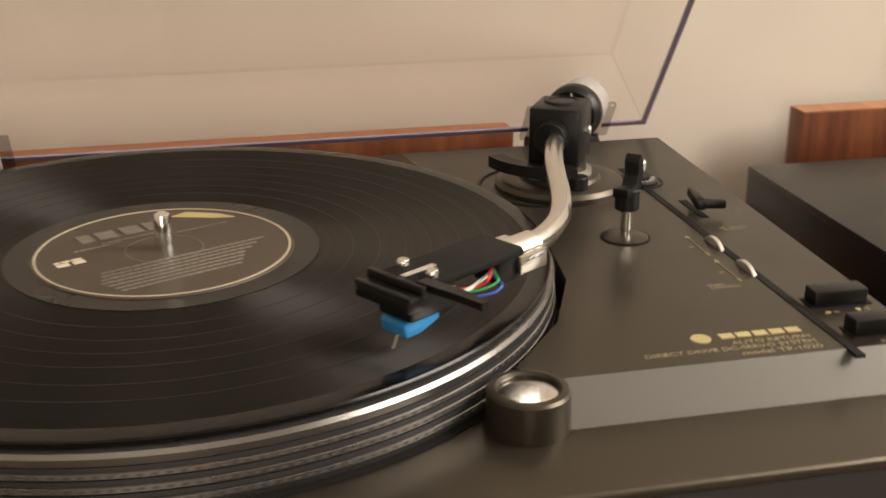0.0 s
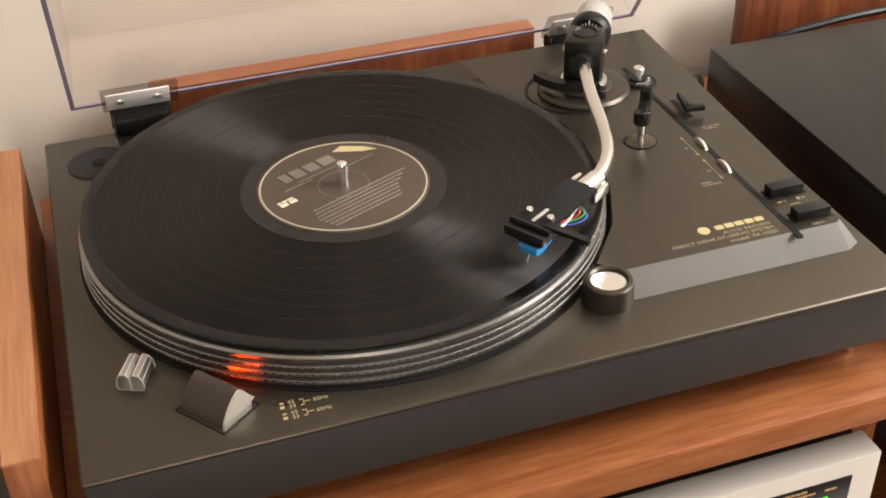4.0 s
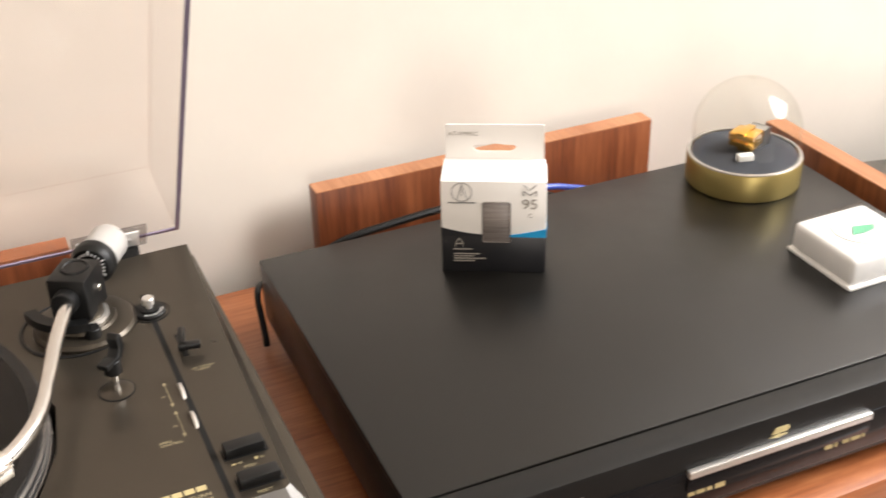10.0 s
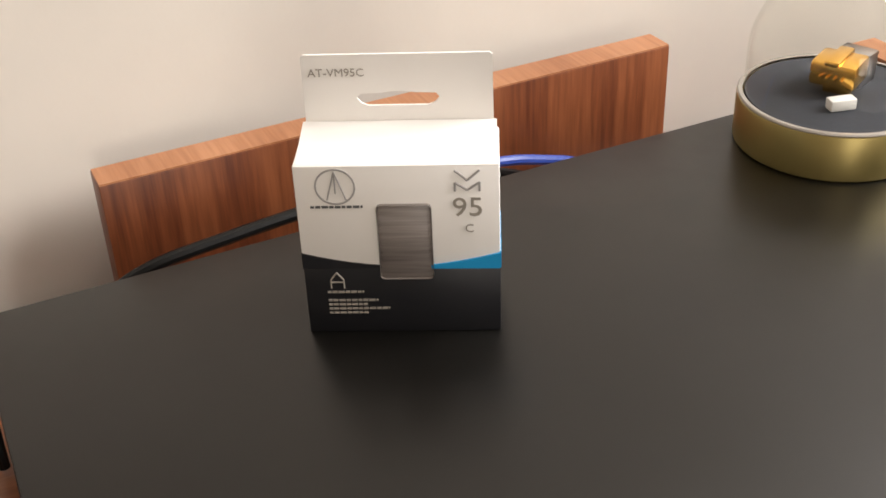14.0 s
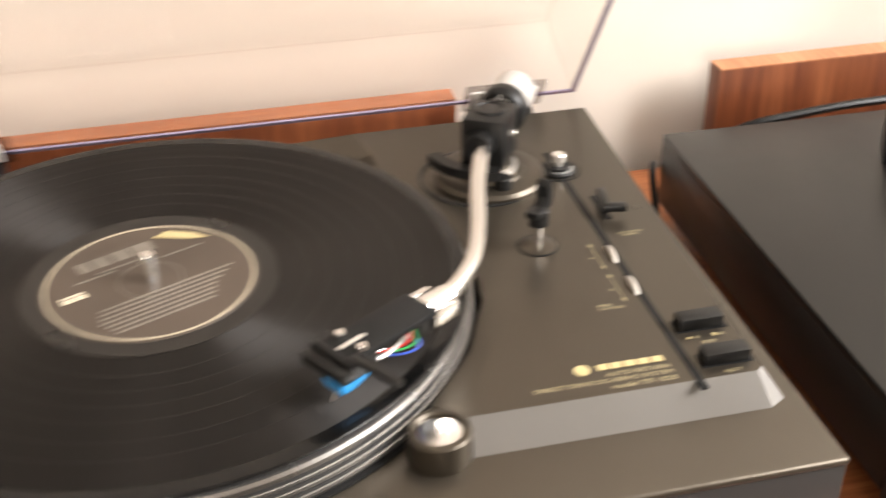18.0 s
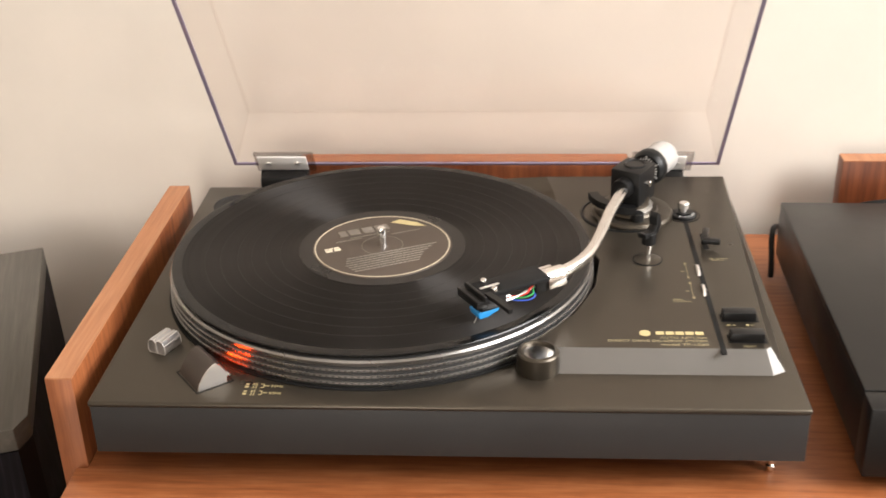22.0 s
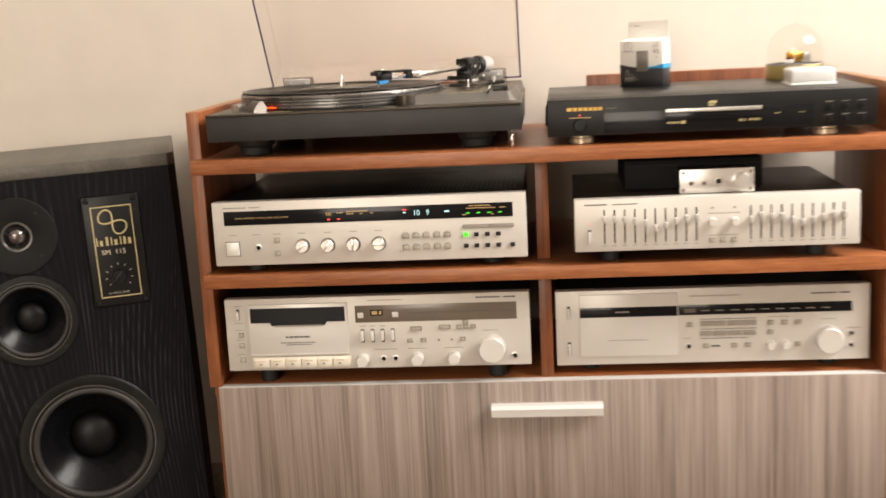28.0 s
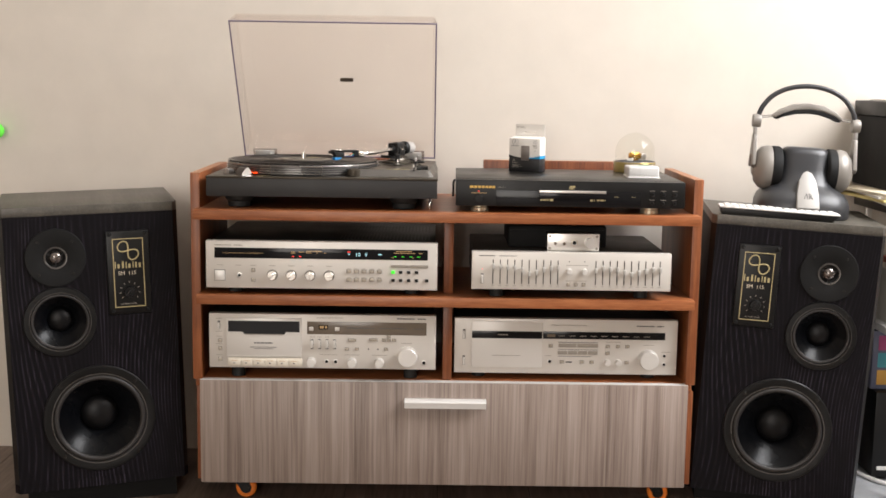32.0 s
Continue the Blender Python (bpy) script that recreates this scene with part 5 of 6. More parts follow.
part("format_emblem", prism([(0.2150, 0.0495), (0.2175, 0.0535), (0.2265, 0.0535), (0.2275, 0.0515), (0.2255, 0.0495)], -0.0006, 0.0002, "y"), GOLD_INK, vf, smooth=0)
part("format_emblem", prism([(0.2140, 0.0475), (0.2200, 0.0487), (0.2265, 0.0475), (0.2200, 0.0463)], -0.0006, 0.0002, "y"), GOLD_INK, vf, smooth=0)
bars(vf, GOLD_INK, [(0.1610, 0.0245, 0.016, 0.0026), (0.1790, 0.0240, 0.007, 0.0042), (0.2560, 0.0245, 0.009, 0.0034), (0.2690, 0.0250, 0.016, 0.0030), (0.3020, 0.0330, 0.008, 0.0010), (0.3350, 0.0330, 0.008, 0.0010)], -0.0010, "format_mark")
for x in (0.3740, 0.3950, 0.4165):
    part("round_button", lathe([(0, 0.0022), (0.0034, 0.0020), (0.0042, 0.0008), (0.0042, 0), (0, 0)], (x, 0, 0.0390), "y", 24), BLACK_PLASTIC, vf)
    part("round_button", lathe([(0, 0.0022), (0.0028, 0.0020), (0.0036, 0.0008), (0.0036, 0), (0, 0)], (x, 0, 0.0225), "y", 24), BLACK_PLASTIC, vf)
    bars(vf, GREY_INK, [(x - 0.005, 0.0455, 0.010, 0.0010), (x - 0.005, 0.0282, 0.010, 0.0010)])
# ---- speakers ----
SW, SD, SH = 0.3324, 0.2830, 0.5607
CHX, CHY = 0.009, 0.016
DUST_GREY = plain("black felt paper cone", (0.005, 0.005, 0.0056), 0.42, vary=0.15, bump=0.1, spec=0.25)
CONE_GLOSS = plain("coated polypropylene cone", (0.003, 0.0033, 0.0042), 0.26, spec=0.15, vary=0.08, bump=0.0)
DOME_GREY = plain("smoky titanium", (0.22, 0.20, 0.19), 0.22, 0.9, vary=0.05)
SURROUND = plain("black foam surround", (0.020, 0.0175, 0.0165), 0.5, vary=0.15)
RING = plain("dark steel trim ring", (0.17, 0.163, 0.155), 0.3, 0.8)


def driver(sp, x, z, flange, cone, dome, label, deep):
    d = part("driver_frame", lathe([(flange, 0), (flange, 0.003), (flange * 0.985, 0.0045), (cone * 1.10, 0.0050), (cone * 1.06, 0.0035), (cone * 1.05, -0.004)], (x, 0, z), "y", 64), BLACK_PLASTIC, sp, label)
    part("trim_ring", lathe([(cone * 1.095, 0.0049), (cone * 1.095, 0.0058), (cone * 1.075, 0.0058), (cone * 1.070, 0.0036)], (x, 0, z), "y", 64), RING, d)
    prof = [(cone * 1.06, 0.001)]
    for i in range(9):
        a = math.pi * i / 8
        prof.append((cone * (0.99 + 0.065 * math.cos(a)), 0.0015 + cone * 0.065 * math.sin(a)))
    part("surround", lathe(prof, (x, 0, z), "y", 64), SURROUND, d)
    part("cone", lathe([(cone * 0.93, 0.0), (cone * 0.75, -deep * 0.35), (cone * 0.5, -deep * 0.75), (dome * 1.0, -deep), (dome * 0.6, -deep)], (x, 0, z), "y", 64), CONE_GLOSS, d, "dark coated cone")
    cap = [(dome * 1.02, -deep)] + [(dome * math.cos(a), -deep + dome * 0.55 * math.sin(a)) for a in [math.pi / 2 * i / 8 for i in range(9)]]
    part("dust_cap", lathe(cap, (x, 0, z), "y", 40), DUST_GREY, d)
    for i in range(4):
        a = radians(45 + 90 * i)
        r = (flange + cone * 1.1) / 2
        part("driver_screw", lathe([(0, 0.0058), (0.0028, 0.0056), (0.0034, 0.0046), (0, 0.004)], (x + r * math.cos(a), 0, z + r * math.sin(a)), "y", 14), BLACK_METAL, d)
    return d


def speaker(place, lean, turn, flip, feet, label, size=1.0):
    sp = thing("loudspeaker", place, label, "speaker", "pair of floor speakers")
    sp.matrix_world = pose(*place, 0.4, lean, turn) @ Matrix.Scale(size, 4)
    m = (lambda u: SW - u) if flip else (lambda u: u)
    holes = [(m(0.166), 0.1390, 0.084), (m(0.1030), 0.3375, 0.0525), (m(0.1012), 0.4625, 0.0300)]
    outline = [(CHX, 0.001), (SW - CHX, 0.001), (SW, CHY), (SW, SD), (0, SD), (0, CHY)]
    for x in (0, SW - 0.018):
        part("side_panel", box(x, x + 0.018, CHY, SD, 0.018, SH - 0.018), BLACK_ASH, sp, "black ash veneered side", smooth=0)
    part("back_panel", box(0.0182, SW - 0.0182, SD - 0.018, SD, 0.018, SH - 0.018), BLACK_ASH, sp, smooth=0)
    part("cabinet_base", prism(outline, 0, 0.0178, "z"), BLACK_ASH, sp, smooth=0)
    part("cabinet_top", prism(outline, SH - 0.0178, SH, "z", bevel=0.0008), ASH_TOP_LIT, sp, "grained black ash cabinet top, grazing light in its colour")
    for post in ([(CHX, 0.0008), (CHX, 0.018), (0.018, 0.0203), (0, CHY)], [(SW - CHX, 0.0008), (SW, CHY), (SW - 0.018, 0.0203), (SW - CHX, 0.018)]):
        part("chamfered_corner", prism(post, 0.018, SH - 0.018, "z"), BLACK_PLASTIC, sp, "smooth black chamfered corner", smooth=0)
    # black block added under the cabinet to stand for the shadow gap
    part("shadow_gap_block", prism([(0.022, 0.0002), (SW - 0.022, 0.0002), (SW - 0.022, -feet[1]), (0.022, -feet[0])], 0.045, SD - 0.02, "y"), BLACK_MATT, sp, "added black block standing for the shadow under the speaker", smooth=0)
    # front board with a hole for each driver
    baffle = bmesh.new()
    outer = [(CHX, 0.018), (SW - CHX, 0.018), (SW - CHX, SH - 0.018), (CHX, SH - 0.018)]
    ov = [baffle.verts.new((x, 0, z)) for x, z in outer]
    edges = [baffle.edges.new((ov[i], ov[(i + 1) % 4])) for i in range(4)]
    for hx, hz, hr in holes:
        hv = [baffle.verts.new((hx + hr * 1.06 * math.cos(2 * math.pi * k / 48), 0, hz + hr * 1.06 * math.sin(2 * math.pi * k / 48))) for k in range(48)]
        edges += [baffle.edges.new((hv[k], hv[(k + 1) % 48])) for k in range(48)]
    bmesh.ops.triangle_fill(baffle, use_beauty=True, use_dissolve=False, edges=edges)
    ext = bmesh.ops.extrude_face_region(baffle, geom=baffle.faces[:])
    bmesh.ops.translate(baffle, vec=(0, 0.0203, 0), verts=[v for v in ext["geom"] if isinstance(v, bmesh.types.BMVert)])
    part("baffle", baffle, BLACK_ASH, sp, "black ash front board with pale grain", smooth=20)
    driver(sp, *holes[0][:2], 0.106, 0.083, 0.035, "large bass driver", 0.042)
    driver(sp, *holes[1][:2], 0.068, 0.0525, 0.023, "midrange driver", 0.024)
    tx, tz, _ = holes[2]
    tw = part("tweeter_plate", lathe([(0.0560, 0), (0.0560, 0.003), (0.0550, 0.004), (0.022, 0.0042), (0.018, 0.0015), (0.014, -0.002)], (tx, 0, tz), "y", 56), BLACK_MATT, sp, "round matt black tweeter plate")
    part("tweeter_dome", lathe([(0.015, -0.003), (0.0125, -0.001), (0.0115, 0.003), (0.0085, 0.0062), (0.0045, 0.0078), (0, 0.0082)], (tx, 0, tz), "y", 32), DOME_GREY, tw, "smoky metal tweeter dome")
    part("tweeter_ring", lathe([(0.0215, 0.0040), (0.0215, 0.0048), (0.0195, 0.0046), (0.0180, 0.0030)], (tx, 0, tz), "y", 40), RING, tw)
    for i in range(3):
        part("guard_arm", moved(box(-0.0007, 0.0007, -0.0105, -0.0085, 0.004, 0.019, 0.0003), Matrix.Translation((tx, 0, tz)) @ Matrix.Rotation(radians(60 + 120 * i), 4, "Y")), BLACK_PLASTIC, tw)
    for i in range(4):
        a = radians(45 + 90 * i)
        part("tweeter_screw", lathe([(0, 0.0052), (0.0022, 0.005), (0.0026, 0.004), (0, 0.0035)], (tx + 0.044 * math.cos(a), 0, tz + 0.044 * math.sin(a)), "y", 12), BLACK_METAL, tw)
    lx = m(0.2352) - 0.0405
    plate = part("control_plate", box(lx, lx + 0.081, -0.004, 0.0002, 0.3445, 0.5085, 0.003), BLACK_PLASTIC, sp, "black control plate with a gold border")
    for x in (lx + 0.007, lx + 0.074):
        for z in (0.3505, 0.5020):
            part("grille_peg", lathe([(0, 0.0062), (0.003, 0.006), (0.0042, 0.004), (0, 0.0035)], (x, 0, z), "y", 16), BLACK_MATT, plate)
    x0, x1, z0, z1 = lx + 0.0115, lx + 0.0695, 0.3575, 0.4930
    bm = bmesh.new()
    for b4 in ((x0, x0 + 0.0016, z0, z1), (x1 - 0.0016, x1, z0, z1), (x0, x1, z0, z0 + 0.0016), (x0, x1, z1 - 0.0016, z1)):
        add_box(bm, b4[0], b4[1], -0.0048, -0.0038, b4[2], b4[3])
    part("gold_border", bm, GOLD_INK, plate, smooth=0)
    mx = (x0 + x1) / 2
    bm = bmesh.new()
    pts = []
    for k in range(33):
        a = 2 * math.pi * k / 32
        u, w = 0.0215 * math.cos(a) / (1 + math.sin(a) ** 2), 0.030 * math.sin(a) * math.cos(a) / (1 + math.sin(a) ** 2)
        pts.append((mx + 0.766 * u + 0.643 * w, -0.0042, 0.4690 - 0.643 * u + 0.766 * w))
    tube(pts, 0.0013, 8, bm)
    part("loop_emblem", bm, GOLD_INK, plate, "gold looped emblem")
    for i, (dx, w, h) in enumerate(((-0.026, 0.003, 0.013), (-0.021, 0.0065, 0.008), (-0.0125, 0.0055, 0.013), (-0.0055, 0.003, 0.012), (-0.0005, 0.0065, 0.008), (0.0075, 0.003, 0.012), (0.0122, 0.0055, 0.011), (0.0190, 0.0065, 0.009))):
        part("maker_stroke", box(mx + dx, mx + dx + w * 0.62, -0.0046, -0.0038, 0.4350, 0.4350 + h), GOLD_INK, plate, smooth=0)
    lettering("SM  115", 0.0105, (mx - 0.0205, -0.0041, 0.4215), CREAM_INK, plate)
    part("level_knob", lathe([(0.011, 0.004), (0.011, 0.0065), (0.0095, 0.012), (0, 0.012)], (mx, 0, 0.3885), "y", 32), BLACK_PLASTIC, plate, "black level knob")
    part("knob_bar", moved(box(-0.0022, 0.0022, -0.016, -0.0115, -0.0105, 0.0105, 0.0006), Matrix.Translation((mx, 0, 0.3885)) @ Matrix.Rotation(radians(40), 4, "Y")), BLACK_PLASTIC, plate)
    bm = bmesh.new()
    for i in range(9):
        q = add_box(bm, -0.0006, 0.0006, -0.0045, -0.0038, 0.0165, 0.0200)
        bmesh.ops.transform(bm, matrix=Matrix.Translation((mx, 0, 0.3885)) @ Matrix.Rotation(radians(-130 + 32.5 * i), 4, "Y"), verts=q)
    part("level_marks", bm, GREY_INK, plate, smooth=0)
    lettering("HI FREQ LEVEL", 0.0046, (mx - 0.0175, -0.0041, 0.3625), GREY_INK, plate)
    return sp


speaker((-0.3433, -0.0275, 0.0426), -1.67, 17.85, False, (0.0424, 0.0520), "black ash three-way floor speaker standing beside the rack", 0.993)
speaker((0.9768, 0.0826, 0.0370), 2.89, -8.5, True, (0.0355, 0.0200), "black ash three-way floor speaker with headphones on top")
# ---- things on the dvd player ----
DT = 0.600 + 0.063
BOX_WHITE = plain("white card", (0.80, 0.77, 0.73), 0.45, vary=0.02)
BOX_BLACK = plain("black printed card", (0.012, 0.012, 0.014), 0.35)
BOX_BLUE = plain("blue printed card", (0.01, 0.27, 0.55), 0.4)
carton = thing("cartridge_box", (0.6120, 0.2440, DT), "small white, black and blue card box with a hanging tab", "box", turn=-28.5)
BW, BD, BH = 0.0700, 0.028, 0.0690
part("lower_card", box(0, BW, 0, BD, 0, 0.0285, 0.0006), BOX_BLACK, carton, "black lower half")
part("upper_card", box(0, BW, 0, BD, 0.0286, BH, 0.0007), BOX_WHITE, carton, "white upper half")
arc = [(BW * i / 12, 0.0287 + 0.0058 * ((i / 12 - 0.55) / 0.55) ** 2) for i in range(13)]
part("black_curve", prism(arc + [(BW, 0.0280), (0, 0.0280)], -0.0004, 0.0003, "y"), BOX_BLACK, carton, smooth=0)
blue = [(0.040 + (BW - 0.040) * i / 8, 0.0288 + 0.0052 * (i / 8) ** 1.6) for i in range(9)]
part("blue_curve", prism(blue + [(BW, 0.0288 - 0.0012), (0.040, 0.0278)], -0.0007, 0.0002, "y"), BOX_BLUE, carton, "blue swoosh", smooth=0)
part("blue_side", box(BW - 0.0002, BW + 0.0003, 0, BD, 0.0275, 0.0342), BOX_BLUE, carton, smooth=0)
win = part("window", box(0.0275, 0.0465, -0.0010, 0.0003, 0.0238, 0.0540, 0.0016), wood("brushed grey foil", (0.10, 0.085, 0.078), (0.19, 0.165, 0.15), (0.30, 0.265, 0.245), 0, 0.35, 1.6, 0.14, 0.1), carton, "brushed grey window")
tab = bmesh.new()
slot = [(0.0245, 0.0092), (0.0220, 0.0102), (0.0205, 0.0122), (0.0218, 0.0138), (0.0290, 0.0140), (0.0330, 0.0146), (0.0370, 0.0146), (0.0410, 0.0140), (0.0482, 0.0138), (0.0495, 0.0122), (0.0480, 0.0102), (0.0455, 0.0092)]
edges = []
for ring in ([(0.0018, 0.0), (BW - 0.0018, 0.0), (BW - 0.0020, 0.0276), (BW - 0.0030, 0.0285), (0.0030, 0.0285), (0.0020, 0.0276)], slot):
    vs = [tab.verts.new((x, BD - 0.001, BH + z)) for x, z in ring]
    edges += [tab.edges.new((vs[k], vs[(k + 1) % len(vs)])) for k in range(len(vs))]
bmesh.ops.triangle_fill(tab, use_beauty=True, use_dissolve=False, edges=edges)
ext = bmesh.ops.extrude_face_region(tab, geom=tab.faces[:])
bmesh.ops.translate(tab, vec=(0, 0.001, 0), verts=[v for v in ext["geom"] if isinstance(v, bmesh.types.BMVert)])
part("hanging_tab", tab, BOX_WHITE, carton, "white tab with a slot", smooth=0)
part("roof_fold", prism([(0, BH - 0.0003), (BD - 0.0012, BH + 0.0035), (BD - 0.0012, BH - 0.0003)], 0.0008, BW - 0.0008, "x"), BOX_WHITE, carton, smooth=0)
bars(carton, DARK_INK, [(0.005, 0.0528, 0.018, 0.0008)], -0.0005)
for b in (lathe([(0.0070, -0.0002), (0.0070, 0.0004), (0.0064, 0.0004), (0.0064, -0.0002)], (0.0140, 0, 0.0610), "y", 40),):
    part("ring_emblem", b, MID_INK, carton)
bm = bmesh.new()
for x0, z0, x1, z1 in ((0.0110, 0.0560, 0.0140, 0.0668), (0.0140, 0.0668, 0.0175, 0.0560), (0.0140, 0.0668, 0.0140, 0.0585)):
    tube([(x0, -0.0003, z0), (x1, -0.0003, z1)], 0.00028, 6, bm, 1)
part("ring_emblem_lines", bm, MID_INK, carton)
bm = bmesh.new()
for pts in (((0.0548, 0.0668), (0.0590, 0.0630), (0.0632, 0.0668)), ((0.0548, 0.0588), (0.0548, 0.0622), (0.0590, 0.0592), (0.0632, 0.0622), (0.0632, 0.0588))):
    for (xa, za), (xb, zb) in zip(pts, pts[1:]):
        tube([(xa, -0.0003, za), (xb, -0.0003, zb)], 0.00042, 6, bm, 1)
part("zigzag_mark", bm, MID_INK, carton)
lettering("95", 0.0105, (0.0535, -0.0003, 0.0490), GREY_INK, carton, stretch=1.05)
lettering("C", 0.0046, (0.0578, -0.0003, 0.0425), GREY_INK, carton)
bars(carton, GREY_INK, [(0.008, 0.0176, 0.013, 0.0008), (0.008, 0.0140, 0.018, 0.0008), (0.008, 0.0122, 0.014, 0.0008), (0.008, 0.0104, 0.022, 0.0008), (0.008, 0.0086, 0.014, 0.0008)], -0.0006)
bm = bmesh.new()
for x0, z0, x1, z1 in ((0.0095, 0.0196, 0.0095, 0.0232), (0.0095, 0.0232, 0.0118, 0.0262), (0.0118, 0.0262, 0.0141, 0.0232), (0.0141, 0.0232, 0.0141, 0.0196), (0.0095, 0.0222, 0.0141, 0.0222)):
    tube([(x0, -0.0004, z0), (x1, -0.0004, z1)], 0.0003, 6, bm, 1)
part("stylus_mark", bm, GREY_INK, carton)
lettering("AT-VM95C", 0.0042, (0.0040, BD - 0.0012, BH + 0.0205), GREY_INK, carton)

# glass dome with a gilt cartridge
BRASS = plain("brushed brass", (0.30, 0.235, 0.085), 0.36, 0.75, vary=0.15, grain=300, bump=0.05)
VELVET = plain("dark blue velvet", (0.026, 0.029, 0.038), 0.9, vary=0.5, grain=300, bump=0.3)
dome = thing("glass_dome", (0.8790, 0.2680, DT), "glass dome on a brass base over a gold cartridge", "display dome")
part("base", lathe([(0, 0), (0.0430, 0), (0.0438, 0.0008), (0.0438, 0.0212), (0.0434, 0.0218), (0.0415, 0.0218), (0.0410, 0.0200), (0, 0.0200)], seg=72), BRASS, dome, "round brass base")
part("glass_lip", lathe([(0.0412, 0.0218), (0.0432, 0.0218), (0.0436, 0.0224), (0.0430, 0.0231), (0.0412, 0.0231)], seg=64), plain("smoky glass edge", (0.30, 0.27, 0.24), 0.2, vary=0.1), dome, "bright lip of the glass")
part("cushion", lathe([(0.0405, 0.0200), (0.0400, 0.0225), (0.030, 0.0240), (0.012, 0.0246), (0, 0.0246)], seg=56), VELVET, dome, "dark velvet cushion")
outer = [(0.0408, 0.0205)] + [(0.0408, 0.0205 + 0.0035 * i) for i in range(1, 7)] + [(0.0408 * math.cos(a), 0.0420 + 0.0400 * math.sin(a)) for a in [math.pi / 2 * i / 16 for i in range(1, 16)]] + [(0, 0.0820)]
part("glass_bell", lathe(outer, seg=64), DOME_CLEAR, dome, "clear glass bell")
part("bell_tip", lathe([(0, 0.0820), (0.0016, 0.0823), (0.0020, 0.0832), (0.0012, 0.0845), (0, 0.0847)], seg=16), DOME_CLEAR, dome)
GILT = plain("polished gold", (0.80, 0.46, 0.10), 0.22, 0.95, vary=0.08)
ct = part("gold_cartridge", moved(box(-0.0095, 0.0095, -0.0105, 0.0105, 0.0285, 0.0400, 0.0018), Matrix.Rotation(radians(28), 4, "Z")), GILT, dome, "gold phono cartridge")
part("gold_wing", moved(box(-0.0105, 0.0105, -0.003, 0.004, 0.0385, 0.0415, 0.001), Matrix.Rotation(radians(28), 4, "Z")), GILT, ct)
part("gold_foot", moved(box(-0.005, 0.005, -0.007, 0.005, 0.0235, 0.0295, 0.0012), Matrix.Rotation(radians(28), 4, "Z")), GILT, ct)
part("clear_support", moved(box(0.006, 0.022, -0.008, 0.008, 0.0238, 0.0385, 0.001), Matrix.Rotation(radians(20), 4, "Z")), CLEAR_PLASTIC, dome, "clear plastic support")
for k in range(4):
    part("contact_pin", moved(rod(0.0006, 0.005, (-0.0125, -0.005 + 0.0033 * k, 0.034), "x", 8), Matrix.Rotation(radians(28), 4, "Z")), GILT, ct)
part("clear_chip", moved(box(-0.006, 0.006, -0.003, 0.003, 0.0244, 0.0295, 0.0006), Matrix.Translation((-0.012, -0.016, 0)) @ Matrix.Rotation(radians(-15), 4, "Z")), FROST, dome, "small clear plastic chip")

# white plastic case
case = thing("plastic_case", (0.8385, 0.0990, DT), "small square white plastic case with a clear lid", "case")
MILK = plain("milky white plastic", (0.82, 0.81, 0.79), 0.3, vary=0.02)
bm = box(0.0015, 0.0625, 0.0015, 0.0625, 0.0024, 0.0225, 0.004, 3)
part("tray", bm, MILK, case, "white moulded tray")
part("rim", box(0, 0.064, 0, 0.064, 0, 0.0030, 0.0012), MILK, case)
part("recess", lathe([(0.0195, 0.0222), (0.0195, 0.0232), (0.0180, 0.0234), (0.0165, 0.0226), (0, 0.0226)], (0.034, 0.033, 0), seg=40), FROST, case)
part("green_slip", prism([(0.024, 0.029), (0.031, 0.038), (0.046, 0.034), (0.043, 0.030), (0.034, 0.028)], 0.0228, 0.0234), plain("green slip", (0.12, 0.42, 0.24), 0.5), case, smooth=0)
cv = part("clear_lid", box(0.0006, 0.0634, 0.0006, 0.0634, 0.0030, 0.0245, 0.004, 3), clear("clear case lid", (0.97, 0.97, 0.97), seen=0.93), case, "clear lid")

# ---- cables ----
def cable(name, pts, r, mat, label):
    return lone(name, tube(pts, r, 10), mat, label, "cable")


cable("audio_cable", [(0.548, 0.362, 0.606), (0.556, 0.350, 0.632), (0.575, 0.342, 0.6470), (0.610, 0.340, 0.6525), (0.660, 0.340, 0.6555), (0.72, 0.343, 0.652), (0.77, 0.353, 0.630), (0.78, 0.360, 0.606)], 0.0030, BLACK_PLASTIC, "black audio cable looping behind the dvd player")
BLUE_JACKET = plain("blue cable jacket", (0.03, 0.06, 0.30), 0.4)
cable("blue_cable", [(0.690, 0.350, 0.648), (0.715, 0.342, 0.6530), (0.742, 0.340, 0.6535), (0.768, 0.344, 0.646), (0.80, 0.352, 0.630), (0.81, 0.358, 0.603)], 0.0026, BLUE_JACKET, "blue plug cable behind the dvd player")
cable("phono_cable", [(0.507, 0.334, 0.632), (0.5015, 0.323, 0.636), (0.4985, 0.314, 0.631), (0.4980, 0.306, 0.619), (0.4976, 0.300, 0.609), (0.4975, 0.299, 0.6026)], 0.0024, BLACK_PLASTIC, "thin black phono cable beside the dvd player")

# ---- on the right-hand speaker ----
rs = pose(0.9768, 0.0826, 0.0370, 0.4, 2.89, -8.5) @ pose(0, 0, 0.5607)


def on_speaker(u, v, up=0.0):
    return rs @ Vector((u, v, up))


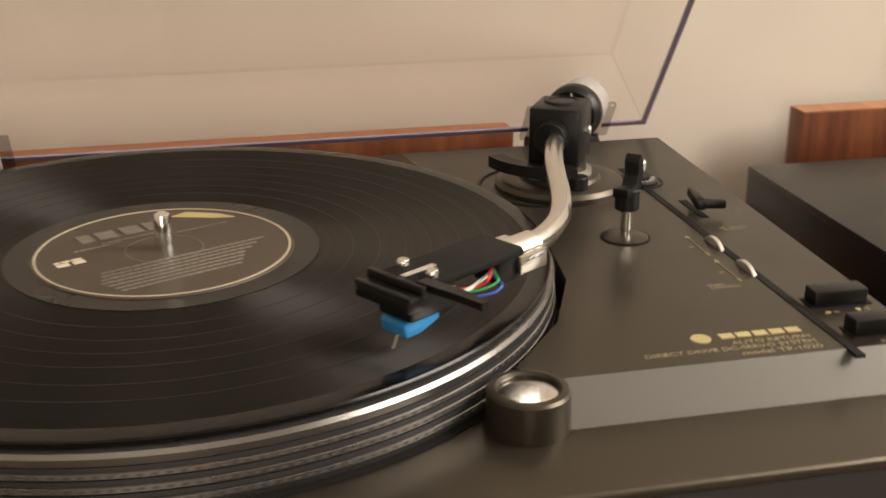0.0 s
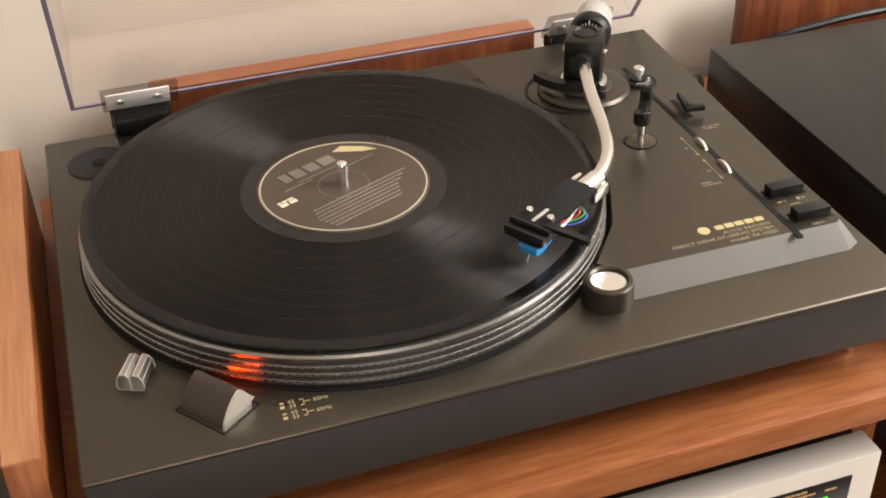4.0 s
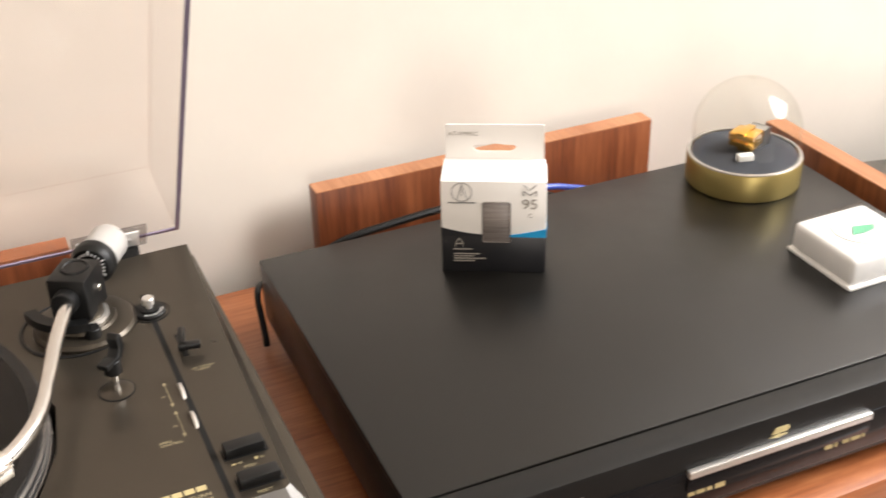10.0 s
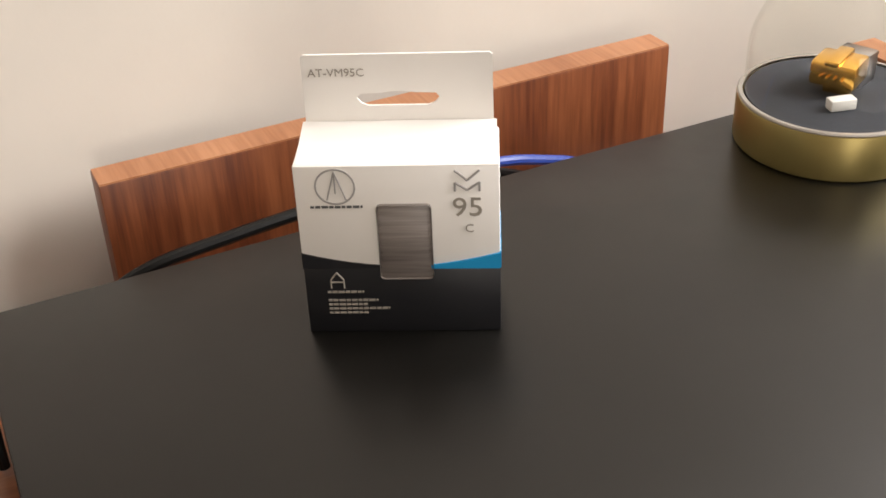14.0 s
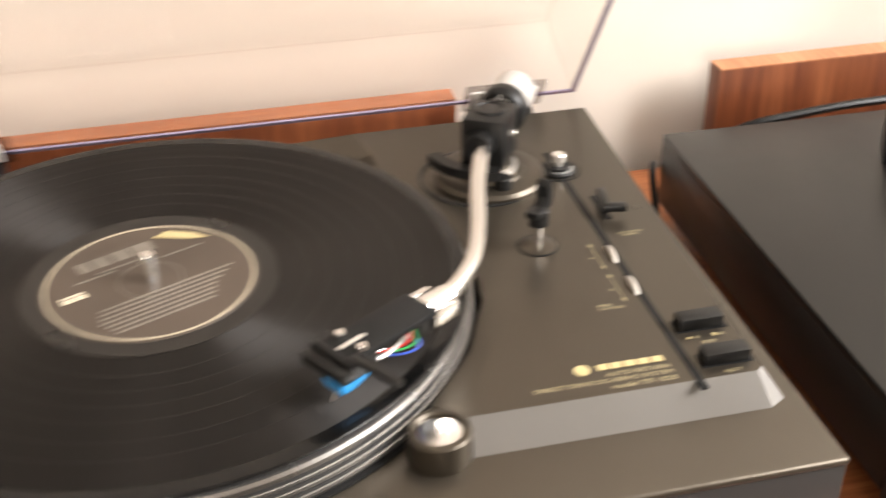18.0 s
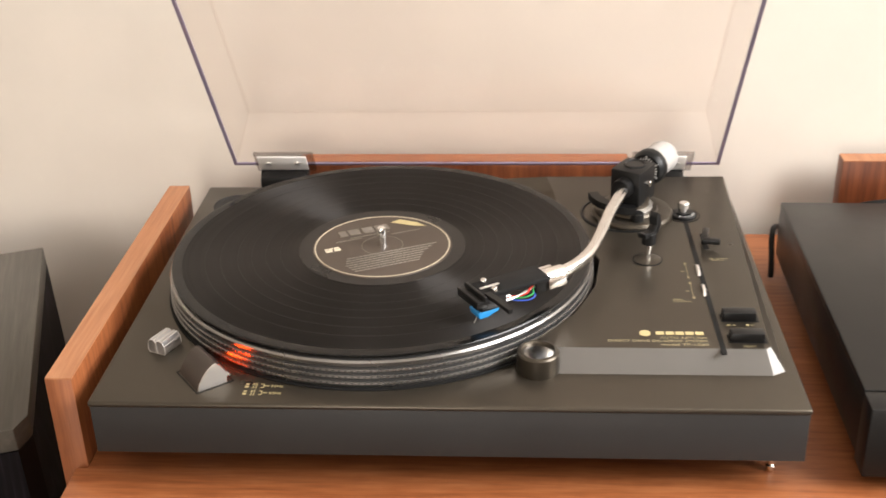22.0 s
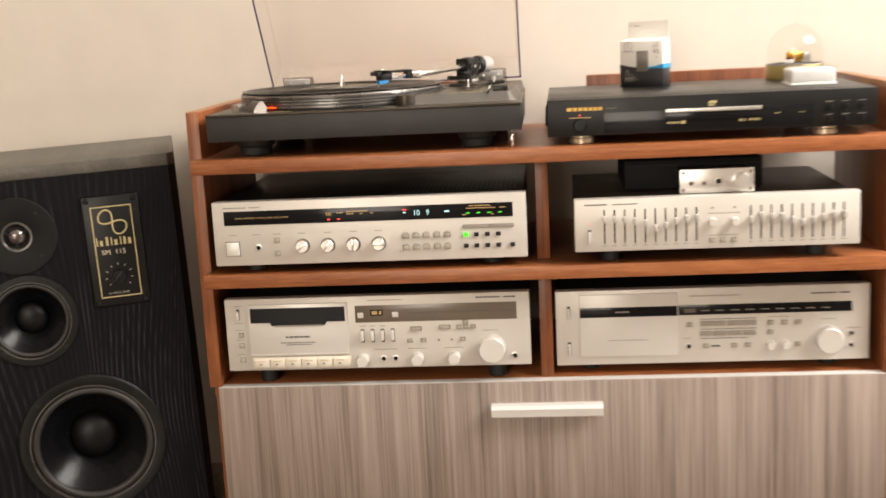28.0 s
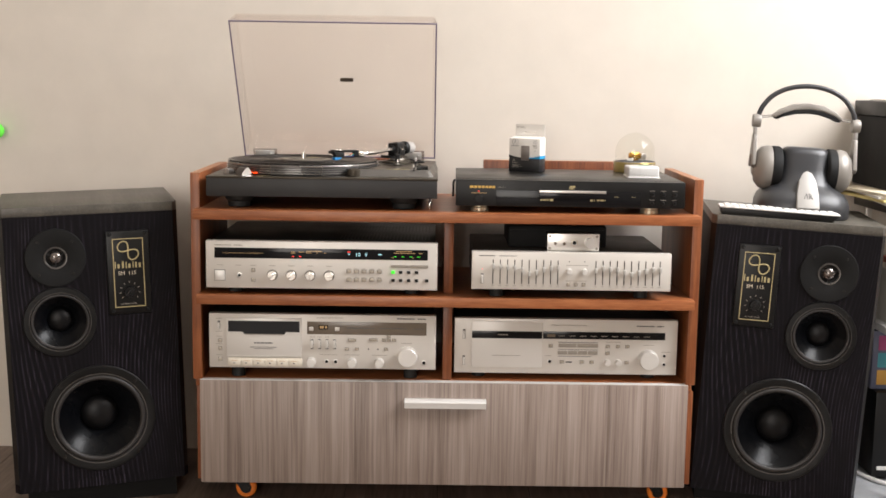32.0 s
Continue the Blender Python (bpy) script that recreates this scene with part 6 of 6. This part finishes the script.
remote = thing("remote_keyboard", on_speaker(0.014, 0.014), "flat white and black remote control with rows of keys", "remote control", turn=-9.0)
remote.matrix_world = rs @ pose(0.014, 0.012, 0, 0, 0, -0.7)
part("case", prism([(0.004, 0.0), (0.214, 0.0), (0.227, 0.0132), (0.0, 0.0132)], 0.0, 0.052, "y", bevel=0.001), BLACK_PLASTIC, remote)
part("top_plate", box(-0.0015, 0.2285, -0.0015, 0.0535, 0.0134, 0.0164, 0.0014), FROST, remote, "white top plate")
for r in range(3):
    for c in range(15):
        part("key", box(0.009 + 0.0142 * c, 0.0203 + 0.0142 * c, 0.005 + 0.0155 * r, 0.0172 + 0.0155 * r, 0.0160, 0.0190, 0.001), FROST, remote)

SILVER_PLASTIC = plain("silver-grey plastic", (0.25, 0.232, 0.21), 0.46, 0.3, vary=0.06)
TONGUE_SILVER = plain("pale silver plastic", (0.36, 0.345, 0.325), 0.5, 0.2, vary=0.05)
GUNMETAL = plain("dark gunmetal plastic", (0.030, 0.031, 0.034), 0.36, vary=0.06)
STAND = tuple(on_speaker(0.182, 0.133))
stand = thing("headphone_stand", STAND, "black wireless headphone charging stand on the speaker", "headphone stand", turn=-6.0)
stand.matrix_world = pose(*STAND, 0.4, 2.89, -6.0)


def loft(rings, seg=48, square=3.2):
    """Rounded-square rings (z, centre y, half width, half depth) joined into one closed body."""
    bm, loops = bmesh.new(), []
    for z, cy, hw, hd in rings:
        loop = []
        for k in range(seg):
            a = 2 * math.pi * k / seg
            c, s = math.cos(a), math.sin(a)
            n = (abs(c) ** square + abs(s) ** square) ** (-1 / square)
            loop.append(bm.verts.new((hw * c * n, cy + hd * s * n, z)))
        loops.append(loop)
    for lo, hi in zip(loops, loops[1:]):
        for k in range(seg):
            bm.faces.new((lo[k], lo[(k + 1) % seg], hi[(k + 1) % seg], hi[k]))
    bm.faces.new(list(reversed(loops[0])))
    bm.faces.new(loops[-1])
    return bm


stand_rings = [(0, -0.010, 0.089, 0.078), (0.004, -0.010, 0.092, 0.081), (0.026, -0.010, 0.0915, 0.079), (0.038, -0.009, 0.087, 0.074), (0.047, -0.008, 0.080, 0.067), (0.054, -0.006, 0.070, 0.060),
        (0.061, -0.004, 0.0565, 0.052), (0.070, -0.002, 0.0510, 0.046), (0.095, 0, 0.0480, 0.038), (0.122, 0.001, 0.0460, 0.033), (0.131, 0.001, 0.0435, 0.030), (0.1355, 0.001, 0.037, 0.025), (0.1365, 0.001, 0.025, 0.016)]
part("tower", loft(stand_rings), GUNMETAL, stand, "black tower flaring into a broad base", smooth=60)
part("foot_ring", loft([(-0.0001, -0.010, 0.082, 0.071), (0.0006, -0.010, 0.083, 0.072)]), BLACK_MATT, stand)
bm = prism([(-0.0215, 0.0), (-0.0210, 0.030), (-0.0165, 0.062), (-0.009, 0.079), (0, 0.0840), (0.009, 0.079), (0.0165, 0.062), (0.0210, 0.030), (0.0215, 0.0)], -0.005, 0.012, "y", bevel=0.0012)
part("front_tongue", moved(bm, Matrix.Translation((-0.002, -0.0965, 0.020)) @ Matrix.Rotation(radians(-34), 4, "X")), TONGUE_SILVER, stand, "silver front tongue")
bm = bmesh.new()
for x0, z0, x1, z1 in ((-0.008, 0.020, -0.003, 0.032), (-0.003, 0.032, -0.001, 0.020), (0.002, 0.020, 0.002, 0.032), (0.002, 0.031, 0.007, 0.029), (0.007, 0.027, 0.003, 0.026), (0.003, 0.026, 0.009, 0.020)):
    tube([(x0, -0.0054, z0), (x1, -0.0054, z1)], 0.0006, 6, bm, 1)
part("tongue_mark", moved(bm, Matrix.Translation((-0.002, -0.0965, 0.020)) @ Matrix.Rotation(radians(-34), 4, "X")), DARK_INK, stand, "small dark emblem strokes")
hp = thing("headphones", (STAND[0] - 0.002, STAND[1], STAND[2] + 0.011), "silver and black wireless headphones hanging on their stand", "headphones", turn=-6.0)
hp.matrix_world = pose(STAND[0] - 0.002, STAND[1], STAND[2] + 0.011, 0, 2.4, -6.0)
for sx in (-1, 1):
    cup = part("ear_cup", lathe([(0, 0.042), (0.016, 0.041), (0.019, 0.038), (0.031, 0.035), (0.0415, 0.026), (0.0450, 0.014), (0.0440, 0.006)], (sx * 0.058, 0, 0.080), "x", 40), SILVER_PLASTIC, hp, "silver ear cup")
    if sx < 0:
        cup.data.transform(Matrix.Translation((-0.058, 0, 0)) @ Matrix.Diagonal((-1, 1, 1, 1)) @ Matrix.Translation((0.058, 0, 0)))
        cup.data.flip_normals()
    x0, x1 = sorted((sx * 0.044, sx * 0.066))
    part("ear_pad", lathe([(0.020, 0), (0.0405, 0), (0.0445, 0.005), (0.0445, 0.017), (0.0420, 0.022), (0.020, 0.022)], (x0, 0, 0.080), "x", 36), BLACK_MATT, hp, "black ear pad")
    x0, x1 = sorted((sx * 0.0955, sx * 0.1035))
    part("yoke", prism([(-0.008, 0.146), (0.008, 0.146), (0.013, 0.128), (0.027, 0.086), (0.018, 0.078), (0.007, 0.104), (-0.007, 0.104), (-0.018, 0.078), (-0.027, 0.086), (-0.013, 0.128)], x0, x1, "x", bevel=0.0015), SILVER_PLASTIC, hp, "flat silver yoke")
    part("slider", box(x0 + 0.0008, x1 - 0.0008, -0.0075, 0.0075, 0.1455, 0.168, 0.0015), TONGUE_SILVER, hp)
    part("hinge_block", lathe([(0, -0.009), (0.0125, -0.008), (0.0145, 0), (0.0125, 0.008), (0, 0.009)], (sx * 0.0985, 0, 0.1735), "x", 28), SILVER_PLASTIC, hp, "round silver hinge")
    for dz in (0, 0.0035):
        part("strap_wire", tube([(sx * 0.096, 0, 0.180 + dz), (sx * 0.080, 0, 0.1815 + dz), (sx * 0.064, 0, 0.184 + dz)], 0.0011, 8), SILVER_PLASTIC, hp)
band = [(-0.0965, 0, 0.181), (-0.089, 0, 0.203), (-0.069, 0, 0.227), (-0.038, 0, 0.2425), (0, 0, 0.2480), (0.038, 0, 0.2425), (0.069, 0, 0.227), (0.089, 0, 0.203), (0.0965, 0, 0.181)]
part("head_band", tube(band, 0.0050, 12), GUNMETAL, hp, "thin dark head band")
strap = [(-0.068, 0.186, 0.004), (-0.053, 0.199, 0.008), (-0.028, 0.2105, 0.011), (0, 0.2140, 0.012), (0.028, 0.2105, 0.011), (0.053, 0.199, 0.008), (0.068, 0.186, 0.004)]
part("head_strap", prism([(x, z) for x, z, h in strap] + [(x * 0.97, z - h) for x, z, h in reversed(strap)], -0.018, 0.018, "y", bevel=0.0015), SILVER_PLASTIC, hp, "padded silver head strap")
part("strap_pad", prism([(x * 0.95, z - h - 0.0002) for x, z, h in strap] + [(x * 0.90, z - h * 1.75) for x, z, h in reversed(strap)], -0.017, 0.017, "y", bevel=0.001), BLACK_MATT, hp, "black padding under the strap")

# ---- side shelf beyond the speaker ----
table = thing("side_table", (1.392, 0.09, 0.0), "side table with a dark top and a pale shelf", "table")
DARK_WOOD = wood("dark stained wood", (0.02, 0.015, 0.012), (0.035, 0.027, 0.022), (0.05, 0.04, 0.032), 0, 0.4)
part("table_top", box(0, 0.5, 0, 0.30, 0.590, 0.612, 0.002), DARK_WOOD, table)
part("table_shelf", box(0.004, 0.496, 0.05, 0.30, 0.340, 0.356, 0.001), FROST, table, "pale shelf board")
for x in (0.020, 0.470):
    for y in (0.01, 0.275):
        part("leg", box(x, x + 0.014, y, y + 0.014, 0.0, 0.5898, 0.002), SATIN_SILVER, table)
tuner = thing("black_case", (1.412, 0.230, 0.004), "black electronic case standing on the daylit floor", "electronics")
part("case", box(0, 0.34, 0.004, 0.16, 0.008, 0.196, 0.003), BLACK_PLASTIC, tuner)
part("front_strip", box(0.010, 0.060, 0.001, 0.0042, 0.024, 0.032, 0.0006), FROST, tuner, "small pale strip")
for x in (0.03, 0.31):
    for y in (0.03, 0.13):
        part("foot", rod(0.012, 0.0082, (x, y, 0.0), "z", 20), RUBBER, tuner)
carton2 = thing("picture_carton", (1.408, 0.262, 0.2002), "slate-blue carton with bright coloured picture panels", "box")
part("card", box(0, 0.30, 0, 0.12, 0, 0.128, 0.0015), plain("slate blue card", (0.10, 0.11, 0.17), 0.45), carton2)
PANEL_INKS = [plain(f"carton ink {k}", c, 0.5) for k, c in enumerate(((0.55, 0.30, 0.05), (0.05, 0.25, 0.30), (0.35, 0.05, 0.16), (0.60, 0.42, 0.10), (0.12, 0.14, 0.40)))]
for k in range(15):
    x, z = 0.012 + 0.056 * (k % 5), 0.010 + 0.038 * (k // 5)
    part("picture_panel", box(x, x + 0.048, -0.0008, 0.0003, z, z + 0.032), PANEL_INKS[(k * 3 + k // 5) % 5], carton2, smooth=0)
# thin pale sheet added over the planks as floor brightened by daylight
lone("daylit_floor_sheet", box(1.335, 2.15, -0.35, 0.405, 0.0002, 0.004, 0.001), plain("pale grey of daylit floor", (0.42, 0.43, 0.45), 0.7, vary=0.15, grain=300, bump=0.2), "pale grey sheet standing for daylight on the floor", "mat")
adaptor = thing("power_adaptor", (1.385, -0.060, 0.004), "white mains adaptor block on the daylit floor", "adaptor", turn=20)
part("block", box(0, 0.09, 0, 0.05, 0, 0.032, 0.006, 3), FROST, adaptor)
blackbox = thing("storage_box", (1.388, 0.200, 0.6370), "black storage box standing on papers", "box")
part("case", box(0, 0.30, 0, 0.20, 0, 0.150, 0.003), BLACK_MATT, blackbox)
part("lid", box(-0.003, 0.303, -0.003, 0.203, 0.1505, 0.182, 0.003), BLACK_PLASTIC, blackbox, "black lid")
for k, (m, x, y, tn) in enumerate(((BOX_WHITE, 1.41, 0.14, -6), (plain("yellowed paper", (0.62, 0.52, 0.22), 0.7), 1.405, 0.15, 5), (BOX_WHITE, 1.40, 0.165, -3), (CREAM_INK, 1.41, 0.15, 9))):
    lone("paper", moved(box(0, 0.29, 0, 0.21, 0, 0.0058, 0.0006), pose(x - 0.05, y - 0.03, 0.6125 + 0.006 * k, 0, 0, tn)), m, "loose sheets of paper under the black box", "paper", "paper stack", smooth=0)
lone("paper", moved(box(0, 0.21, 0, 0.15, 0, 0.003, 0.0006), pose(1.43, 0.24, 0.8193, 0, 0, 7)), BOX_WHITE, "white papers lying on the black box", "paper", "paper stack", smooth=0)
for k, c in enumerate(((0.55, 0.52, 0.47), (0.30, 0.08, 0.05), (0.60, 0.57, 0.52), (0.10, 0.16, 0.24), (0.45, 0.38, 0.25))):
    lone("book", box(1.412 + 0.034 * k, 1.444 + 0.034 * k, 0.17, 0.35, 0.3565, 0.470 + 0.012 * (k % 3), 0.002), plain(f"book cloth {k}", c, 0.6), "upright book with a coloured spine on the table shelf", "book", "books on the table shelf")
cable("mains_cable", [(1.36, 0.37, 0.010), (1.385, 0.30, 0.0095), (1.43, 0.20, 0.0095), (1.52, 0.16, 0.0095), (1.66, 0.18, 0.0095), (1.75, 0.2, 0.0095)], 0.0045, MILK, "white mains cable lying on the floor")
cable("thin_lead", [(1.37, 0.02, 0.0065), (1.42, -0.02, 0.0065), (1.47, 0.06, 0.0065), (1.56, 0.04, 0.0065), (1.68, -0.05, 0.0065)], 0.0022, BLACK_PLASTIC, "thin dark lead lying on the daylit floor")

hook = thing("wall_hook", (-0.5068, 0.409, 0.7240), "bright green round wall hook", "hook")
part("knob", lathe([(0, 0), (0.010, 0.001), (0.010, 0.012), (0.0165, 0.018), (0.0175, 0.026), (0.014, 0.033), (0, 0.035)], (0, 0, 0), "y", 32), plain("bright green plastic", (0.12, 0.72, 0.05), 0.35), hook)
# ---- floor planks, laid from front to back ----
floor_ob = bpy.data.objects["floor"]
PL, PW = 1.20, 0.192
plank_mesh = None
for r in range(int((X1 - X0) / PW) + 1):
    x = X0 + PW * r
    if x + PW > X1 + 0.09:
        continue
    y = Y0 - (r * 0.437) % PL
    while y < Y1:
        if y >= Y0 - 0.1 and y + PL <= Y1 + 0.1:
            if plank_mesh is None:
                ob = part("plank", box(0.0006, PW - 0.0006, 0.0006, PL - 0.0006, -0.0028, 0.0, 0.0006, 1), FLOOR, floor_ob, smooth=0)
                plank_mesh = ob.data
            else:
                ob = new("plank", plank_mesh)
                ob.parent = floor_ob
            ob.matrix_world = pose(x, y, 0)
        else:
            y0, y1 = max(y, Y0), min(y + PL, Y1)
            if y1 - y0 > 0.02:
                part("plank", box(x + 0.0006, x + PW - 0.0006, y0 + 0.0006, y1 - 0.0006, -0.0028, 0.0, 0.0006, 1), FLOOR, floor_ob, smooth=0)
        y += PL
